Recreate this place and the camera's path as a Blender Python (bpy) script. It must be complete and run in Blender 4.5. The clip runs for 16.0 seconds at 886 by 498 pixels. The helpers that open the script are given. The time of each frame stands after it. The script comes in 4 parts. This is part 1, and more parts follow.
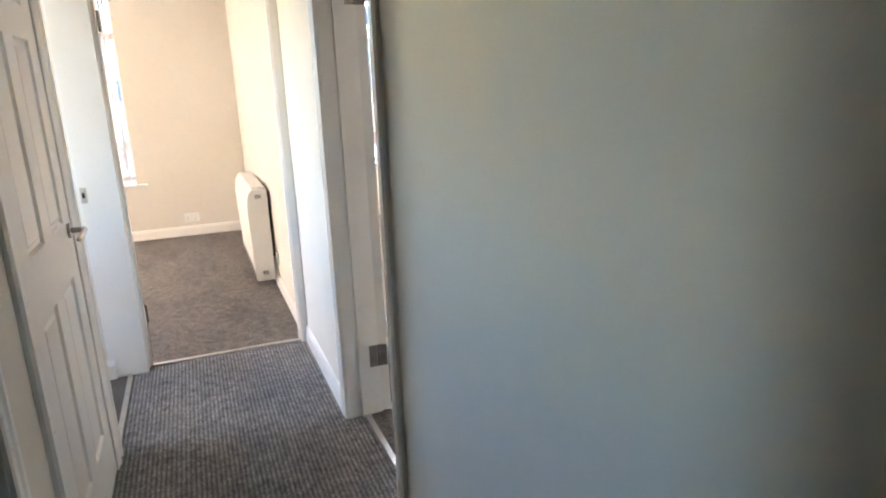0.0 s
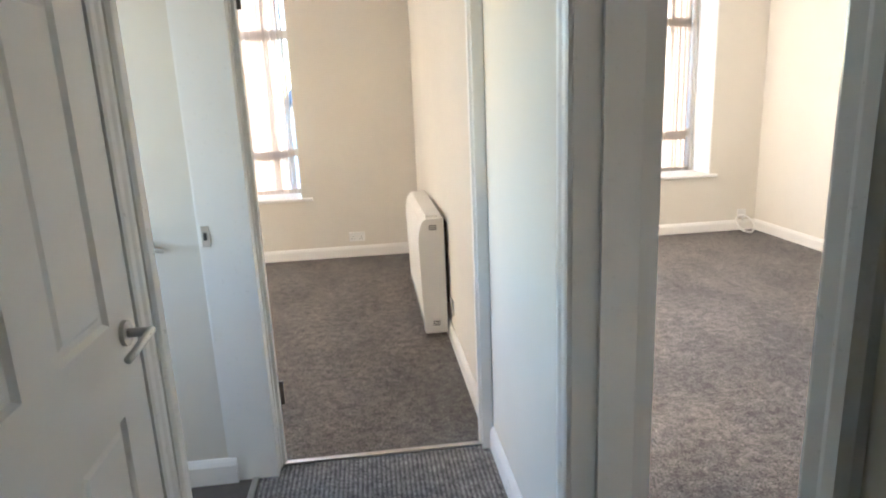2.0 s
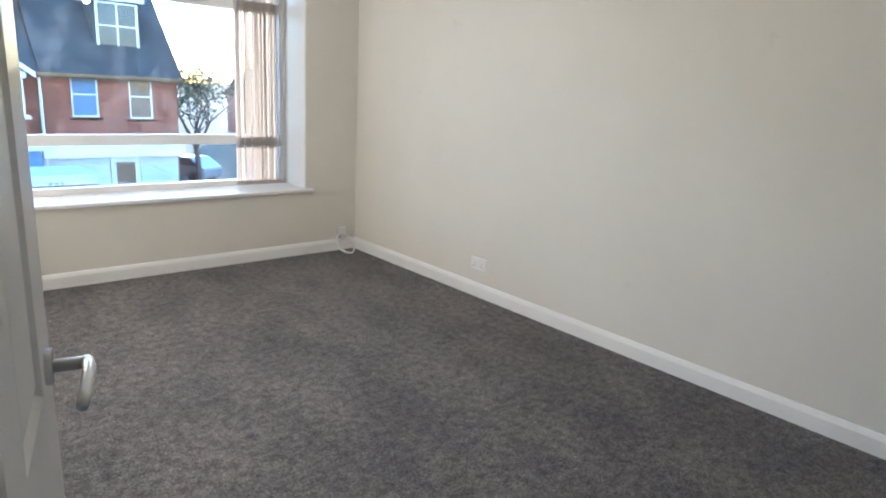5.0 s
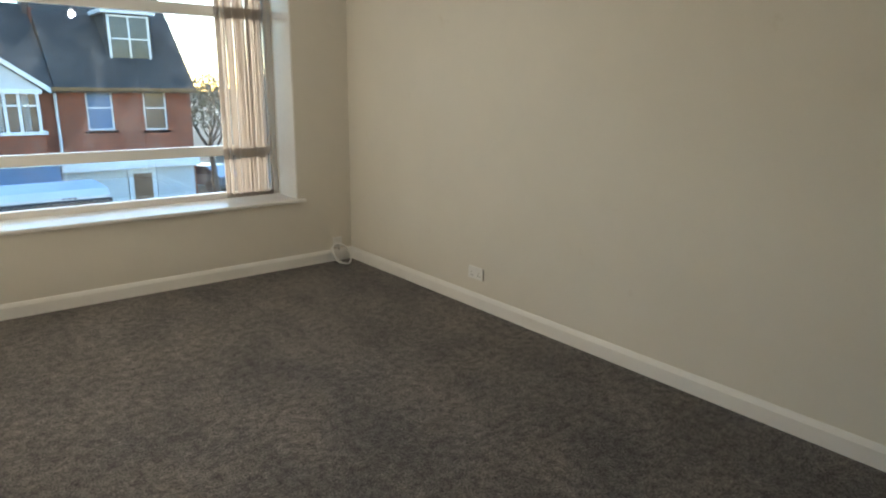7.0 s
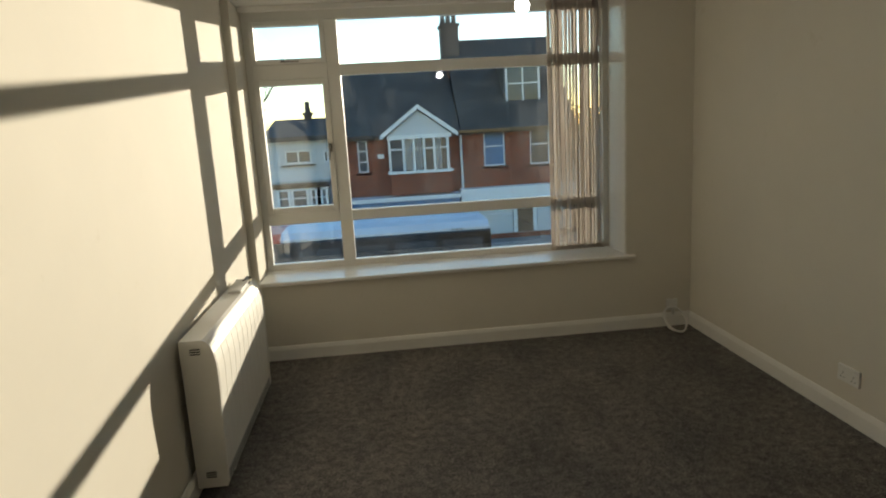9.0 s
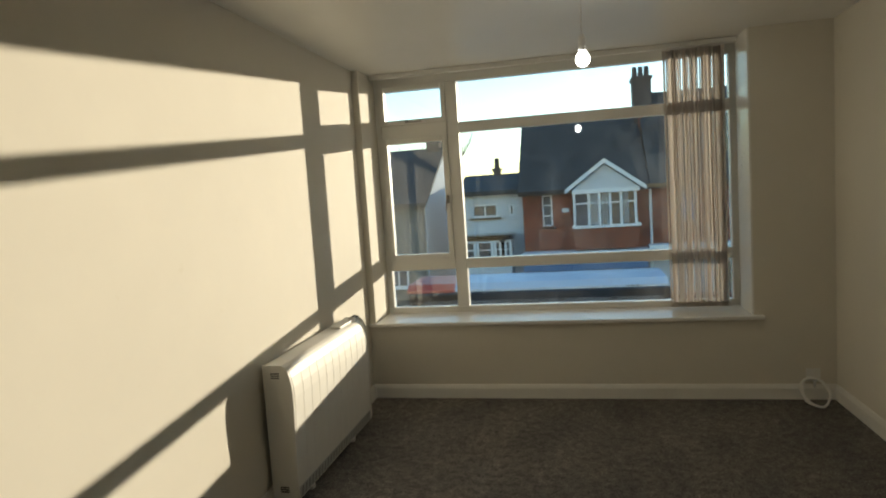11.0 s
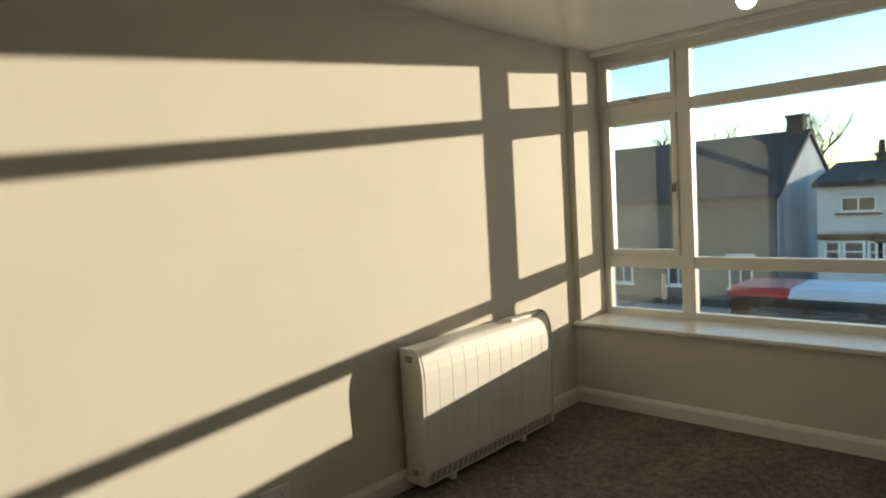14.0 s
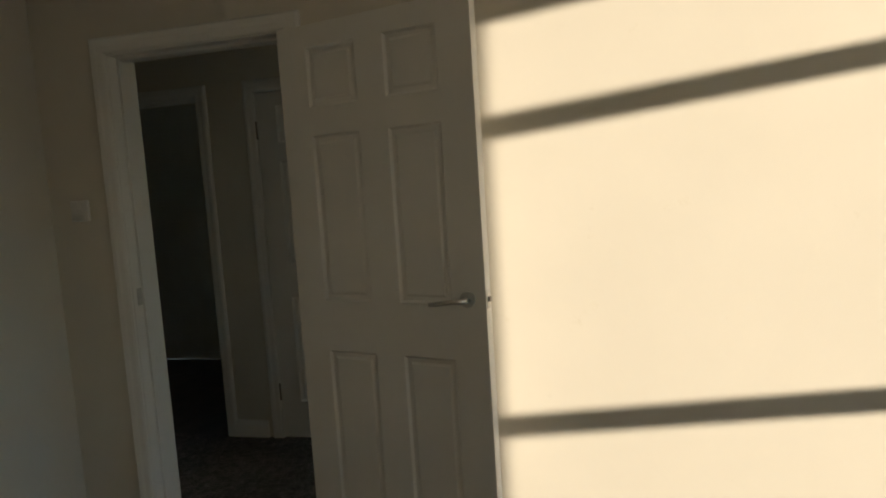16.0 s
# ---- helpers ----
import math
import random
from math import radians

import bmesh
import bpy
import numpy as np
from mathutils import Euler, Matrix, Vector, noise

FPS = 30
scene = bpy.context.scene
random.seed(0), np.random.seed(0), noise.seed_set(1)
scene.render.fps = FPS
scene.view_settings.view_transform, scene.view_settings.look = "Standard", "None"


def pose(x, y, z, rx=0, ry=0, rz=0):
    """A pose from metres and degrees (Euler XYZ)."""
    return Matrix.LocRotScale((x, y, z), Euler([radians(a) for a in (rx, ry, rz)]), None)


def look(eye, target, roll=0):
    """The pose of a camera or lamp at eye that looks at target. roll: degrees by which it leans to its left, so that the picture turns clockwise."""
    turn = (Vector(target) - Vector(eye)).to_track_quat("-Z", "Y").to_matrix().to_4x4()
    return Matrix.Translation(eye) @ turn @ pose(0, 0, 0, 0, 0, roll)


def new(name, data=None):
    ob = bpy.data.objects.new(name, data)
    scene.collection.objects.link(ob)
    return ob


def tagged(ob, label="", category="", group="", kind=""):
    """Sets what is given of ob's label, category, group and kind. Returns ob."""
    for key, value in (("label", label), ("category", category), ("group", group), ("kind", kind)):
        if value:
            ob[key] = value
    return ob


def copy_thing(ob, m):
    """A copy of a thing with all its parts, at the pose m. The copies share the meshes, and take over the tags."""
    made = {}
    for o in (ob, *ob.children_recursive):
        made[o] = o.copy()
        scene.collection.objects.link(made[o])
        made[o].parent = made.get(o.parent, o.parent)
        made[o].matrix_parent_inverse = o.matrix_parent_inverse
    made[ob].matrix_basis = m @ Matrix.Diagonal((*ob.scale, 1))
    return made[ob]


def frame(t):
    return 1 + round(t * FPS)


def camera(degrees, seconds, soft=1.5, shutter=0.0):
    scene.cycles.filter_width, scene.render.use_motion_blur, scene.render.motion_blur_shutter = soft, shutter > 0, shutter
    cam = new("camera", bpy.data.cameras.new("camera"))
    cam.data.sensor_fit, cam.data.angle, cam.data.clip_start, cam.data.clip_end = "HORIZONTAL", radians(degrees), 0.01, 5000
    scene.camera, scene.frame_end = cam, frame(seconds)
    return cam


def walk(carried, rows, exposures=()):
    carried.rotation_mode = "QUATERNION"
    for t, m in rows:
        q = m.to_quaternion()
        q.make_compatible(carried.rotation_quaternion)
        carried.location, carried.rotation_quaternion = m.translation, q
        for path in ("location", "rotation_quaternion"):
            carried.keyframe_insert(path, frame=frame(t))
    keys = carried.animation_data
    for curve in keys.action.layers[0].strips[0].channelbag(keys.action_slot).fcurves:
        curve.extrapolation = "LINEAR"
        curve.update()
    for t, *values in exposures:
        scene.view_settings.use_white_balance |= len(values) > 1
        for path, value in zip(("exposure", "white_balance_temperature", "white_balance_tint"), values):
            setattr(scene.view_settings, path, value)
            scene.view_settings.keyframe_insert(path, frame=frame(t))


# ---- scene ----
SKY, SUN, BATH, BACK = 0.15, 1.06, 0.22, 0.002
cam = camera(70.3, 16.0, 2.0)
PATH = [
    (0, (-0.649, -6.972, 1.425), (0.054, -5.168, 0.921), -2.2),
    (0.5, (-0.655, -6.681, 1.424), (-0.186, -4.801, 0.932), -2.4),
    (1, (-0.645, -6.407, 1.415), (-0.348, -4.488, 0.936), -2.6),
    (1.5, (-0.654, -6.064, 1.414), (-0.425, -4.134, 0.941), -2.2),
    (2, (-0.576, -5.749, 1.413), (-0.361, -3.817, 0.942), -2.5),
    (2.5, (-0.509, -5.443, 1.43), (-0.285, -3.513, 0.955), -2.3),
    (3, (-0.43, -5.222, 1.435), (-0.163, -3.298, 0.96), -2.2),
    (3.5, (-0.332, -5.097, 1.427), (0.212, -3.232, 0.952), -0.4),
    (4, (-0.191, -4.996, 1.443), (0.739, -3.294, 0.954), 0.9),
    (4.5, (-0.043, -4.821, 1.427), (1.169, -3.308, 0.937), 2.3),
    (4.7, (0.009, -4.772, 1.44), (1.282, -3.309, 0.951), 3.7),
    (6.8, (0.369, -4.719, 1.461), (1.688, -3.299, 0.968), 0.8),
    (7, (0.374, -4.694, 1.473), (1.607, -3.2, 0.977), 0.8),
    (7.5, (0.438, -4.627, 1.503), (1.377, -2.935, 0.997), -1.2),
    (8, (0.572, -4.516, 1.526), (1.25, -2.701, 1.027), -2.1),
    (8.5, (0.736, -4.432, 1.553), (1.186, -2.539, 1.093), -2.8),
    (9, (0.938, -4.382, 1.584), (1.12, -2.428, 1.198), -3.3),
    (9.5, (1.085, -4.407, 1.587), (1.026, -2.429, 1.297), -3.7),
    (12, (1.938, -4.486, 1.48), (1.269, -2.607, 1.337), -3.4),
    (12.5, (2.128, -4.43, 1.474), (1.261, -2.633, 1.338), -3.2),
    (13, (2.276, -4.284, 1.473), (1.252, -2.571, 1.339), -3.2),
    (13.5, (2.301, -4.059, 1.459), (1.131, -2.442, 1.322), -3.3),
    (14, (2.342, -3.818, 1.447), (0.977, -2.362, 1.304), -3.3),
    (14.5, (2.404, -3.561, 1.456), (0.799, -2.377, 1.311), -3.7),
    (15, (2.331, -3.316, 1.368), (0.469, -2.592, 1.264), -4.8),
    (15.5, (2.14, -3.378, 1.362), (0.157, -3.142, 1.253), -4.2),
    (16, (2.163, -3.371, 1.396), (0.23, -3.85, 1.206), -3.7),
]

EXPOSURES = [(0, 6.2, 5800, 24), (1.5, 5.85, 5650, 20), (3.0, 5.0, 5200, 16), (4.7, 4.6, 4950, 14), (7.0, 3.75, 5750, 9), (8.0, 3.0, 6000, 5), (9.5, 2.48, 6350, 6), (12.0, 2.58, 6400, 4), (13.0, 2.67, 6300, 3), (14.0, 2.5, 6500, 6), (15.0, 2.48, 6600, 9), (16.0, 2.88, 6450, 10)]
walk(cam, [(t, look(eye, target, roll)) for t, eye, target, roll in PATH], EXPOSURES)

# ---- light ----
SUN_WAY = Vector((0.553, 1.0, 0.1035)).normalized()
world = bpy.data.worlds.new("world")
scene.world = world
world.use_nodes = True
wn = world.node_tree
sky = wn.nodes.new("ShaderNodeTexSky")
sky.sky_type = "NISHITA"
sky.sun_disc = False
sky.sun_elevation = math.asin(SUN_WAY.z)
sky.sun_rotation = math.atan2(SUN_WAY.x, SUN_WAY.y)
sky.altitude, sky.air_density, sky.dust_density, sky.ozone_density = 50, 0.95, 0.06, 1.9
wn.links.new(sky.outputs[0], wn.nodes["Background"].inputs[0])
wn.nodes["Background"].inputs[1].default_value = SKY
sun_data = bpy.data.lights.new("sun", "SUN")
sun_data.energy, sun_data.angle, sun_data.color = SUN, radians(0.55), (1.0, 0.85, 0.64)
sun = new("sun", sun_data)
sun.matrix_world = look(SUN_WAY * 60, (0, 0, 0))
# daylight of the side room's own window, which stands out of view
bath_data = bpy.data.lights.new("side_room_window_light", "AREA")
bath_data.shape, bath_data.size, bath_data.size_y, bath_data.energy, bath_data.color = "RECTANGLE", 0.62, 1.05, BATH, (0.96, 0.98, 1.0)
bath = new("side_room_window_light", bath_data)
bath.matrix_world = look((-2.76, -3.92, 1.55), (0.0, -4.1, 1.1))
back_data = bpy.data.lights.new("back_room_window_light", "AREA")
back_data.shape, back_data.size, back_data.size_y, back_data.energy, back_data.color = "RECTANGLE", 0.3, 0.8, BACK, (0.9, 0.95, 1.0)
back = new("back_room_window_light", back_data)
back.matrix_world = look((-2.76, -5.885, 1.575), (0.0, -6.0, 1.2))

# ---- materials ----


def nodes_of(name):
    m = bpy.data.materials.new(name)
    m.use_nodes = True
    return m, m.node_tree, m.node_tree.nodes["Principled BSDF"]


def noise_at(nt, scale, detail=4.0, rough=0.55, coord="Object", stretch=None):
    tc = nt.nodes.new("ShaderNodeTexCoord")
    n = nt.nodes.new("ShaderNodeTexNoise")
    n.inputs["Scale"].default_value, n.inputs["Detail"].default_value, n.inputs["Roughness"].default_value = scale, detail, rough
    if stretch:
        mp = nt.nodes.new("ShaderNodeMapping")
        mp.inputs["Scale"].default_value = stretch
        nt.links.new(tc.outputs[coord], mp.inputs[0])
        nt.links.new(mp.outputs[0], n.inputs[0])
    else:
        nt.links.new(tc.outputs[coord], n.inputs[0])
    return n


def ramp(nt, src, lo, hi, p0=0.3, p1=0.7):
    r = nt.nodes.new("ShaderNodeValToRGB")
    r.color_ramp.elements[0].position, r.color_ramp.elements[1].position = p0, p1
    r.color_ramp.elements[0].color, r.color_ramp.elements[1].color = (*lo, 1), (*hi, 1)
    nt.links.new(src, r.inputs[0])
    return r


def mixed(nt, a, b, fac, mode="MIX"):
    x = nt.nodes.new("ShaderNodeMix")
    x.data_type, x.blend_type = "RGBA", mode
    for sock, v in ((x.inputs[0], fac), (x.inputs[6], a), (x.inputs[7], b)):
        if hasattr(v, "links"):
            nt.links.new(v, sock)
        else:
            sock.default_value = v if isinstance(v, float) else (*v, 1)
    return x.outputs[2]


def bump(nt, bsdf, height, strength, dist=0.002):
    b = nt.nodes.new("ShaderNodeBump")
    b.inputs["Strength"].default_value, b.inputs["Distance"].default_value = strength, dist
    nt.links.new(height, b.inputs["Height"])
    nt.links.new(b.outputs[0], bsdf.inputs["Normal"])


def plain(name, lo, hi, rough=0.5, scale=3.0, fine=120.0, bump_by=0.15, metal=0.0, dist=0.002, spec=0.5):
    m, nt, b = nodes_of(name)
    big = noise_at(nt, scale)
    r = ramp(nt, big.outputs[0], lo, hi)
    nt.links.new(r.outputs[0], b.inputs["Base Color"])
    f = noise_at(nt, fine, 3.0)
    rr = nt.nodes.new("ShaderNodeMapRange")
    rr.inputs[3].default_value, rr.inputs[4].default_value = max(rough - 0.08, 0.02), min(rough + 0.08, 1)
    nt.links.new(f.outputs[0], rr.inputs[0])
    nt.links.new(rr.outputs[0], b.inputs["Roughness"])
    b.inputs["Metallic"].default_value = metal
    b.inputs["Specular IOR Level"].default_value = spec
    if bump_by:
        bump(nt, b, f.outputs[0], bump_by, dist)
    return m


def carpet(name, lo, hi, ribs=0.0):
    m, nt, b = nodes_of(name)
    fine = noise_at(nt, 330.0, 2.0, 0.7)
    tuft = noise_at(nt, 95.0, 4.0, 0.85)
    patch = noise_at(nt, 21.0, 6.0, 0.8)
    tread = noise_at(nt, 2.6, 4.0, 0.6, stretch=(1.0, 0.6, 1.0))
    c1 = ramp(nt, tuft.outputs[0], [c * 0.7 for c in lo], [c * 1.5 for c in hi], 0.42, 0.68).outputs[0]
    c2 = mixed(nt, c1, ramp(nt, fine.outputs[0], [c * 0.7 for c in lo], [c * 1.4 for c in hi], 0.38, 0.62).outputs[0], 0.45)
    shade = ramp(nt, patch.outputs[0], (0.42, 0.42, 0.43), (1.12, 1.1, 1.08), 0.36, 0.64).outputs[0]
    worn = ramp(nt, tread.outputs[0], (0.78, 0.79, 0.81), (1.15, 1.13, 1.1), 0.36, 0.64).outputs[0]
    c3 = mixed(nt, mixed(nt, c2, shade, 1.0, "MULTIPLY"), worn, 1.0, "MULTIPLY")
    b.inputs["Roughness"].default_value = 1.0
    b.inputs["Specular IOR Level"].default_value = 0.05
    b.inputs["Sheen Weight"].default_value = 0.08
    b.inputs["Sheen Roughness"].default_value = 0.5
    add = nt.nodes.new("ShaderNodeMath")
    nt.links.new(tuft.outputs[0], add.inputs[0])
    nt.links.new(fine.outputs[0], add.inputs[1])
    out = add.outputs[0]
    if ribs:
        w = nt.nodes.new("ShaderNodeTexWave")
        w.inputs["Scale"].default_value, w.inputs["Distortion"].default_value = ribs, 0.5
        w.inputs["Detail"].default_value = 2.0
        w.inputs["Detail Scale"].default_value = 6.0
        tc = nt.nodes.new("ShaderNodeTexCoord")
        nt.links.new(tc.outputs["Object"], w.inputs[0])
        c3 = mixed(nt, c3, ramp(nt, w.outputs[1], (0.66, 0.66, 0.67), (1.22, 1.22, 1.22), 0.2, 0.8).outputs[0], 1.0, "MULTIPLY")
        add2 = nt.nodes.new("ShaderNodeMath")
        nt.links.new(out, add2.inputs[0])
        nt.links.new(w.outputs[1], add2.inputs[1])
        out = add2.outputs[0]
    nt.links.new(c3, b.inputs["Base Color"])
    bump(nt, b, out, 0.5, 0.002)
    return m


def wall_paint(name, col):
    m, nt, b = nodes_of(name)
    big = noise_at(nt, 1.3, 5.0, 0.6)
    lo, hi = [c * 0.965 for c in col], [min(c * 1.02, 0.95) for c in col]
    c = ramp(nt, big.outputs[0], lo, hi, 0.35, 0.7).outputs[0]
    scuff = noise_at(nt, 6.0, 8.0, 0.7)
    sc = ramp(nt, scuff.outputs[0], (0.94, 0.93, 0.9), (1, 1, 1), 0.27, 0.36).outputs[0]
    nt.links.new(mixed(nt, c, sc, 1.0, "MULTIPLY"), b.inputs["Base Color"])
    roller = noise_at(nt, 260.0, 2.0)
    wave = noise_at(nt, 5.0, 2.0)
    add = nt.nodes.new("ShaderNodeMath")
    add.operation = "MULTIPLY_ADD"
    add.inputs[1].default_value = 3.0
    nt.links.new(wave.outputs[0], add.inputs[0])
    nt.links.new(roller.outputs[0], add.inputs[2])
    b.inputs["Roughness"].default_value = 0.75
    b.inputs["Specular IOR Level"].default_value = 0.3
    bump(nt, b, add.outputs[0], 0.25, 0.0015)
    return m


def brickwork(name, c1, c2, mortar, bw=0.225, bh=0.075):
    m, nt, b = nodes_of(name)
    tc = nt.nodes.new("ShaderNodeTexCoord")
    mp = nt.nodes.new("ShaderNodeMapping")
    mp.inputs["Rotation"].default_value = (radians(90), 0, 0)
    nt.links.new(tc.outputs["Object"], mp.inputs[0])
    t = nt.nodes.new("ShaderNodeTexBrick")
    t.inputs["Color1"].default_value, t.inputs["Color2"].default_value, t.inputs["Mortar"].default_value = (*c1, 1), (*c2, 1), (*mortar, 1)
    t.inputs["Scale"].default_value, t.inputs["Mortar Size"].default_value = 1.0, 0.008
    t.inputs["Brick Width"].default_value, t.inputs["Row Height"].default_value = bw, bh
    nt.links.new(mp.outputs[0], t.inputs[0])
    st = noise_at(nt, 0.9, 6.0, 0.65)
    sh = ramp(nt, st.outputs[0], (0.65, 0.62, 0.6), (1.15, 1.1, 1.05), 0.3, 0.7).outputs[0]
    nt.links.new(mixed(nt, t.outputs[0], sh, 1.0, "MULTIPLY"), b.inputs["Base Color"])
    b.inputs["Roughness"].default_value = 0.9
    bump(nt, b, t.outputs[1], -0.4, 0.006)
    return m


def roofing(name, c1, c2):
    m, nt, b = nodes_of(name)
    tc = nt.nodes.new("ShaderNodeTexCoord")
    mp = nt.nodes.new("ShaderNodeMapping")
    mp.inputs["Rotation"].default_value = (radians(90), 0, 0)
    nt.links.new(tc.outputs["Object"], mp.inputs[0])
    t = nt.nodes.new("ShaderNodeTexBrick")
    t.inputs["Color1"].default_value, t.inputs["Color2"].default_value = (*c1, 1), (*c2, 1)
    t.inputs["Mortar"].default_value = (*[c * 0.45 for c in c1], 1)
    t.inputs["Scale"].default_value, t.inputs["Mortar Size"].default_value = 1.0, 0.012
    t.inputs["Brick Width"].default_value, t.inputs["Row Height"].default_value = 0.2, 0.11
    nt.links.new(mp.outputs[0], t.inputs[0])
    st = noise_at(nt, 0.8, 8.0, 0.7)
    sh = ramp(nt, st.outputs[0], (0.55, 0.55, 0.55), (1.6, 1.5, 1.3), 0.3, 0.72).outputs[0]
    nt.links.new(mixed(nt, t.outputs[0], sh, 1.0, "MULTIPLY"), b.inputs["Base Color"])
    b.inputs["Roughness"].default_value = 0.85
    return m


def thin_glass(name, tint=(1, 1, 1), smear=0.0):
    m = bpy.data.materials.new(name)
    m.use_nodes = True
    nt = m.node_tree
    nt.nodes.remove(nt.nodes["Principled BSDF"])
    out = nt.nodes["Material Output"]
    tr, gl, fr, mx = (nt.nodes.new(k) for k in ("ShaderNodeBsdfTransparent", "ShaderNodeBsdfGlossy", "ShaderNodeFresnel", "ShaderNodeMixShader"))
    tr.inputs[0].default_value = (*tint, 1)
    gl.inputs["Roughness"].default_value = 0.01
    fr.inputs[0].default_value = 1.9
    nt.links.new(fr.outputs[0], mx.inputs[0])
    nt.links.new(tr.outputs[0], mx.inputs[1])
    nt.links.new(gl.outputs[0], mx.inputs[2])
    last = mx.outputs[0]
    if smear:
        n = noise_at(nt, 3.0, 6.0, 0.7, stretch=(1.0, 1.0, 0.45))
        r = ramp(nt, n.outputs[0], (0, 0, 0), (smear, smear, smear), 0.5, 0.85)
        tl, m2 = nt.nodes.new("ShaderNodeBsdfTranslucent"), nt.nodes.new("ShaderNodeMixShader")
        tl.inputs[0].default_value = (0.9, 0.9, 0.9, 1)
        nt.links.new(r.outputs[0], m2.inputs[0])
        nt.links.new(last, m2.inputs[1])
        nt.links.new(tl.outputs[0], m2.inputs[2])
        last = m2.outputs[0]
    nt.links.new(last, out.inputs[0])
    return m


def fabric(name, col):
    m = bpy.data.materials.new(name)
    m.use_nodes = True
    nt = m.node_tree
    b, out = nt.nodes["Principled BSDF"], nt.nodes["Material Output"]
    n = noise_at(nt, 40.0, 4.0, stretch=(30, 30, 1))
    c = ramp(nt, n.outputs[0], [v * 0.9 for v in col], col).outputs[0]
    nt.links.new(c, b.inputs["Base Color"])
    b.inputs["Roughness"].default_value = 0.95
    tl, mx = nt.nodes.new("ShaderNodeBsdfTranslucent"), nt.nodes.new("ShaderNodeMixShader")
    nt.links.new(c, tl.inputs[0])
    mx.inputs[0].default_value = 0.7
    nt.links.new(b.outputs[0], mx.inputs[1])
    nt.links.new(tl.outputs[0], mx.inputs[2])
    nt.links.new(mx.outputs[0], out.inputs[0])
    return m


def glow(name, col, strength):
    m = bpy.data.materials.new(name)
    m.use_nodes = True
    b = m.node_tree.nodes["Principled BSDF"]
    b.inputs["Base Color"].default_value = (0.9, 0.9, 0.88, 1)
    b.inputs["Emission Color"].default_value, b.inputs["Emission Strength"].default_value = (*col, 1), strength
    return m


M_WALL = wall_paint("wall_paint", (0.735, 0.695, 0.612))
M_CEIL = plain("ceiling_paint", (0.82, 0.80, 0.755), (0.86, 0.84, 0.795), 0.32, 1.5, 30, 0.05)
M_TRIM = plain("white_gloss", (0.82, 0.805, 0.765), (0.87, 0.855, 0.815), 0.3, 2.5, 60, 0.06)
M_DOOR = plain("door_paint", (0.80, 0.78, 0.74), (0.85, 0.83, 0.79), 0.38, 2.0, 200, 0.12)
M_PVC = plain("window_paint", (0.78, 0.77, 0.73), (0.84, 0.83, 0.79), 0.35, 3.0, 80, 0.05)
M_CARPET = carpet("room_carpet", (0.014, 0.0132, 0.0126), (0.345, 0.325, 0.308))
M_CARPET_HALL = carpet("hall_carpet", (0.045, 0.044, 0.042), (0.42, 0.405, 0.385), 17.5)
M_VINYL = plain("dark_vinyl", (0.06, 0.055, 0.05), (0.10, 0.09, 0.08), 0.5, 8, 90)
M_STEEL = plain("brushed_steel", (0.55, 0.54, 0.52), (0.66, 0.65, 0.63), 0.3, 20, 300, 0.05, 1.0)
M_HINGE = plain("dull_hinge_steel", (0.20, 0.19, 0.17), (0.30, 0.28, 0.25), 0.42, 20, 200, 0.05, 1.0)
M_GRILLE = plain("grille_grey", (0.20, 0.20, 0.19), (0.28, 0.28, 0.27), 0.6, 20, 60, 0)
M_GRILLE_PALE = plain("pale_grille_grey", (0.42, 0.42, 0.42), (0.50, 0.50, 0.49), 0.5, 20, 60, 0)
M_CHIM = plain("dark_chimney_brick", (0.07, 0.055, 0.05), (0.13, 0.10, 0.085), 0.95, 3, 30, 0.2)
M_DARK = plain("dark_slot", (0.015, 0.015, 0.015), (0.03, 0.03, 0.03), 0.7, 20, 60, 0)
M_HEATER = plain("heater_enamel", (0.76, 0.74, 0.69), (0.82, 0.80, 0.75), 0.52, 3, 150, 0.04)
M_PLASTIC = plain("white_plastic", (0.78, 0.77, 0.74), (0.83, 0.82, 0.79), 0.35, 10, 100, 0.03)
# grey tint dims the bright street and sky seen through the panes
M_DIMGLASS = thin_glass("window_glass", (0.77, 0.79, 0.81), 0.028)
M_FARGLASS = plain("dark_window_glass", (0.03, 0.035, 0.045), (0.10, 0.11, 0.13), 0.08, 0.9, 3, 0)
M_BLIND = fabric("blind_fabric", (0.84, 0.80, 0.755))
M_BULB = glow("lit_bulb", (1.0, 0.95, 0.86), 9.0)
M_BRICK = brickwork("red_brick", (0.36, 0.10, 0.045), (0.21, 0.055, 0.028), (0.21, 0.15, 0.12))
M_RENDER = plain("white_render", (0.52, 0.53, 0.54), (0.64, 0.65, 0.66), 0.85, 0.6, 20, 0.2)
# render darkened to hold the shade of backlit fronts
M_DIMRENDER = plain("dimmed_render", (0.13, 0.12, 0.10), (0.20, 0.185, 0.16), 0.85, 0.6, 20, 0.2)
M_OWNWALL = plain("own_render", (0.5, 0.48, 0.44), (0.6, 0.58, 0.54), 0.85, 0.6, 20, 0.2)
M_ROOF = roofing("dark_tiles", (0.06, 0.058, 0.062), (0.10, 0.094, 0.095))
M_FRAME = plain("far_white_paint", (0.74, 0.75, 0.76), (0.82, 0.83, 0.84), 0.5, 2, 30, 0)
M_ASPHALT = plain("asphalt", (0.04, 0.04, 0.042), (0.065, 0.065, 0.066), 0.9, 0.6, 60, 0.3, dist=0.004)
M_PAVE = plain("paving", (0.22, 0.21, 0.2), (0.32, 0.31, 0.29), 0.9, 0.9, 25, 0.3, dist=0.004)
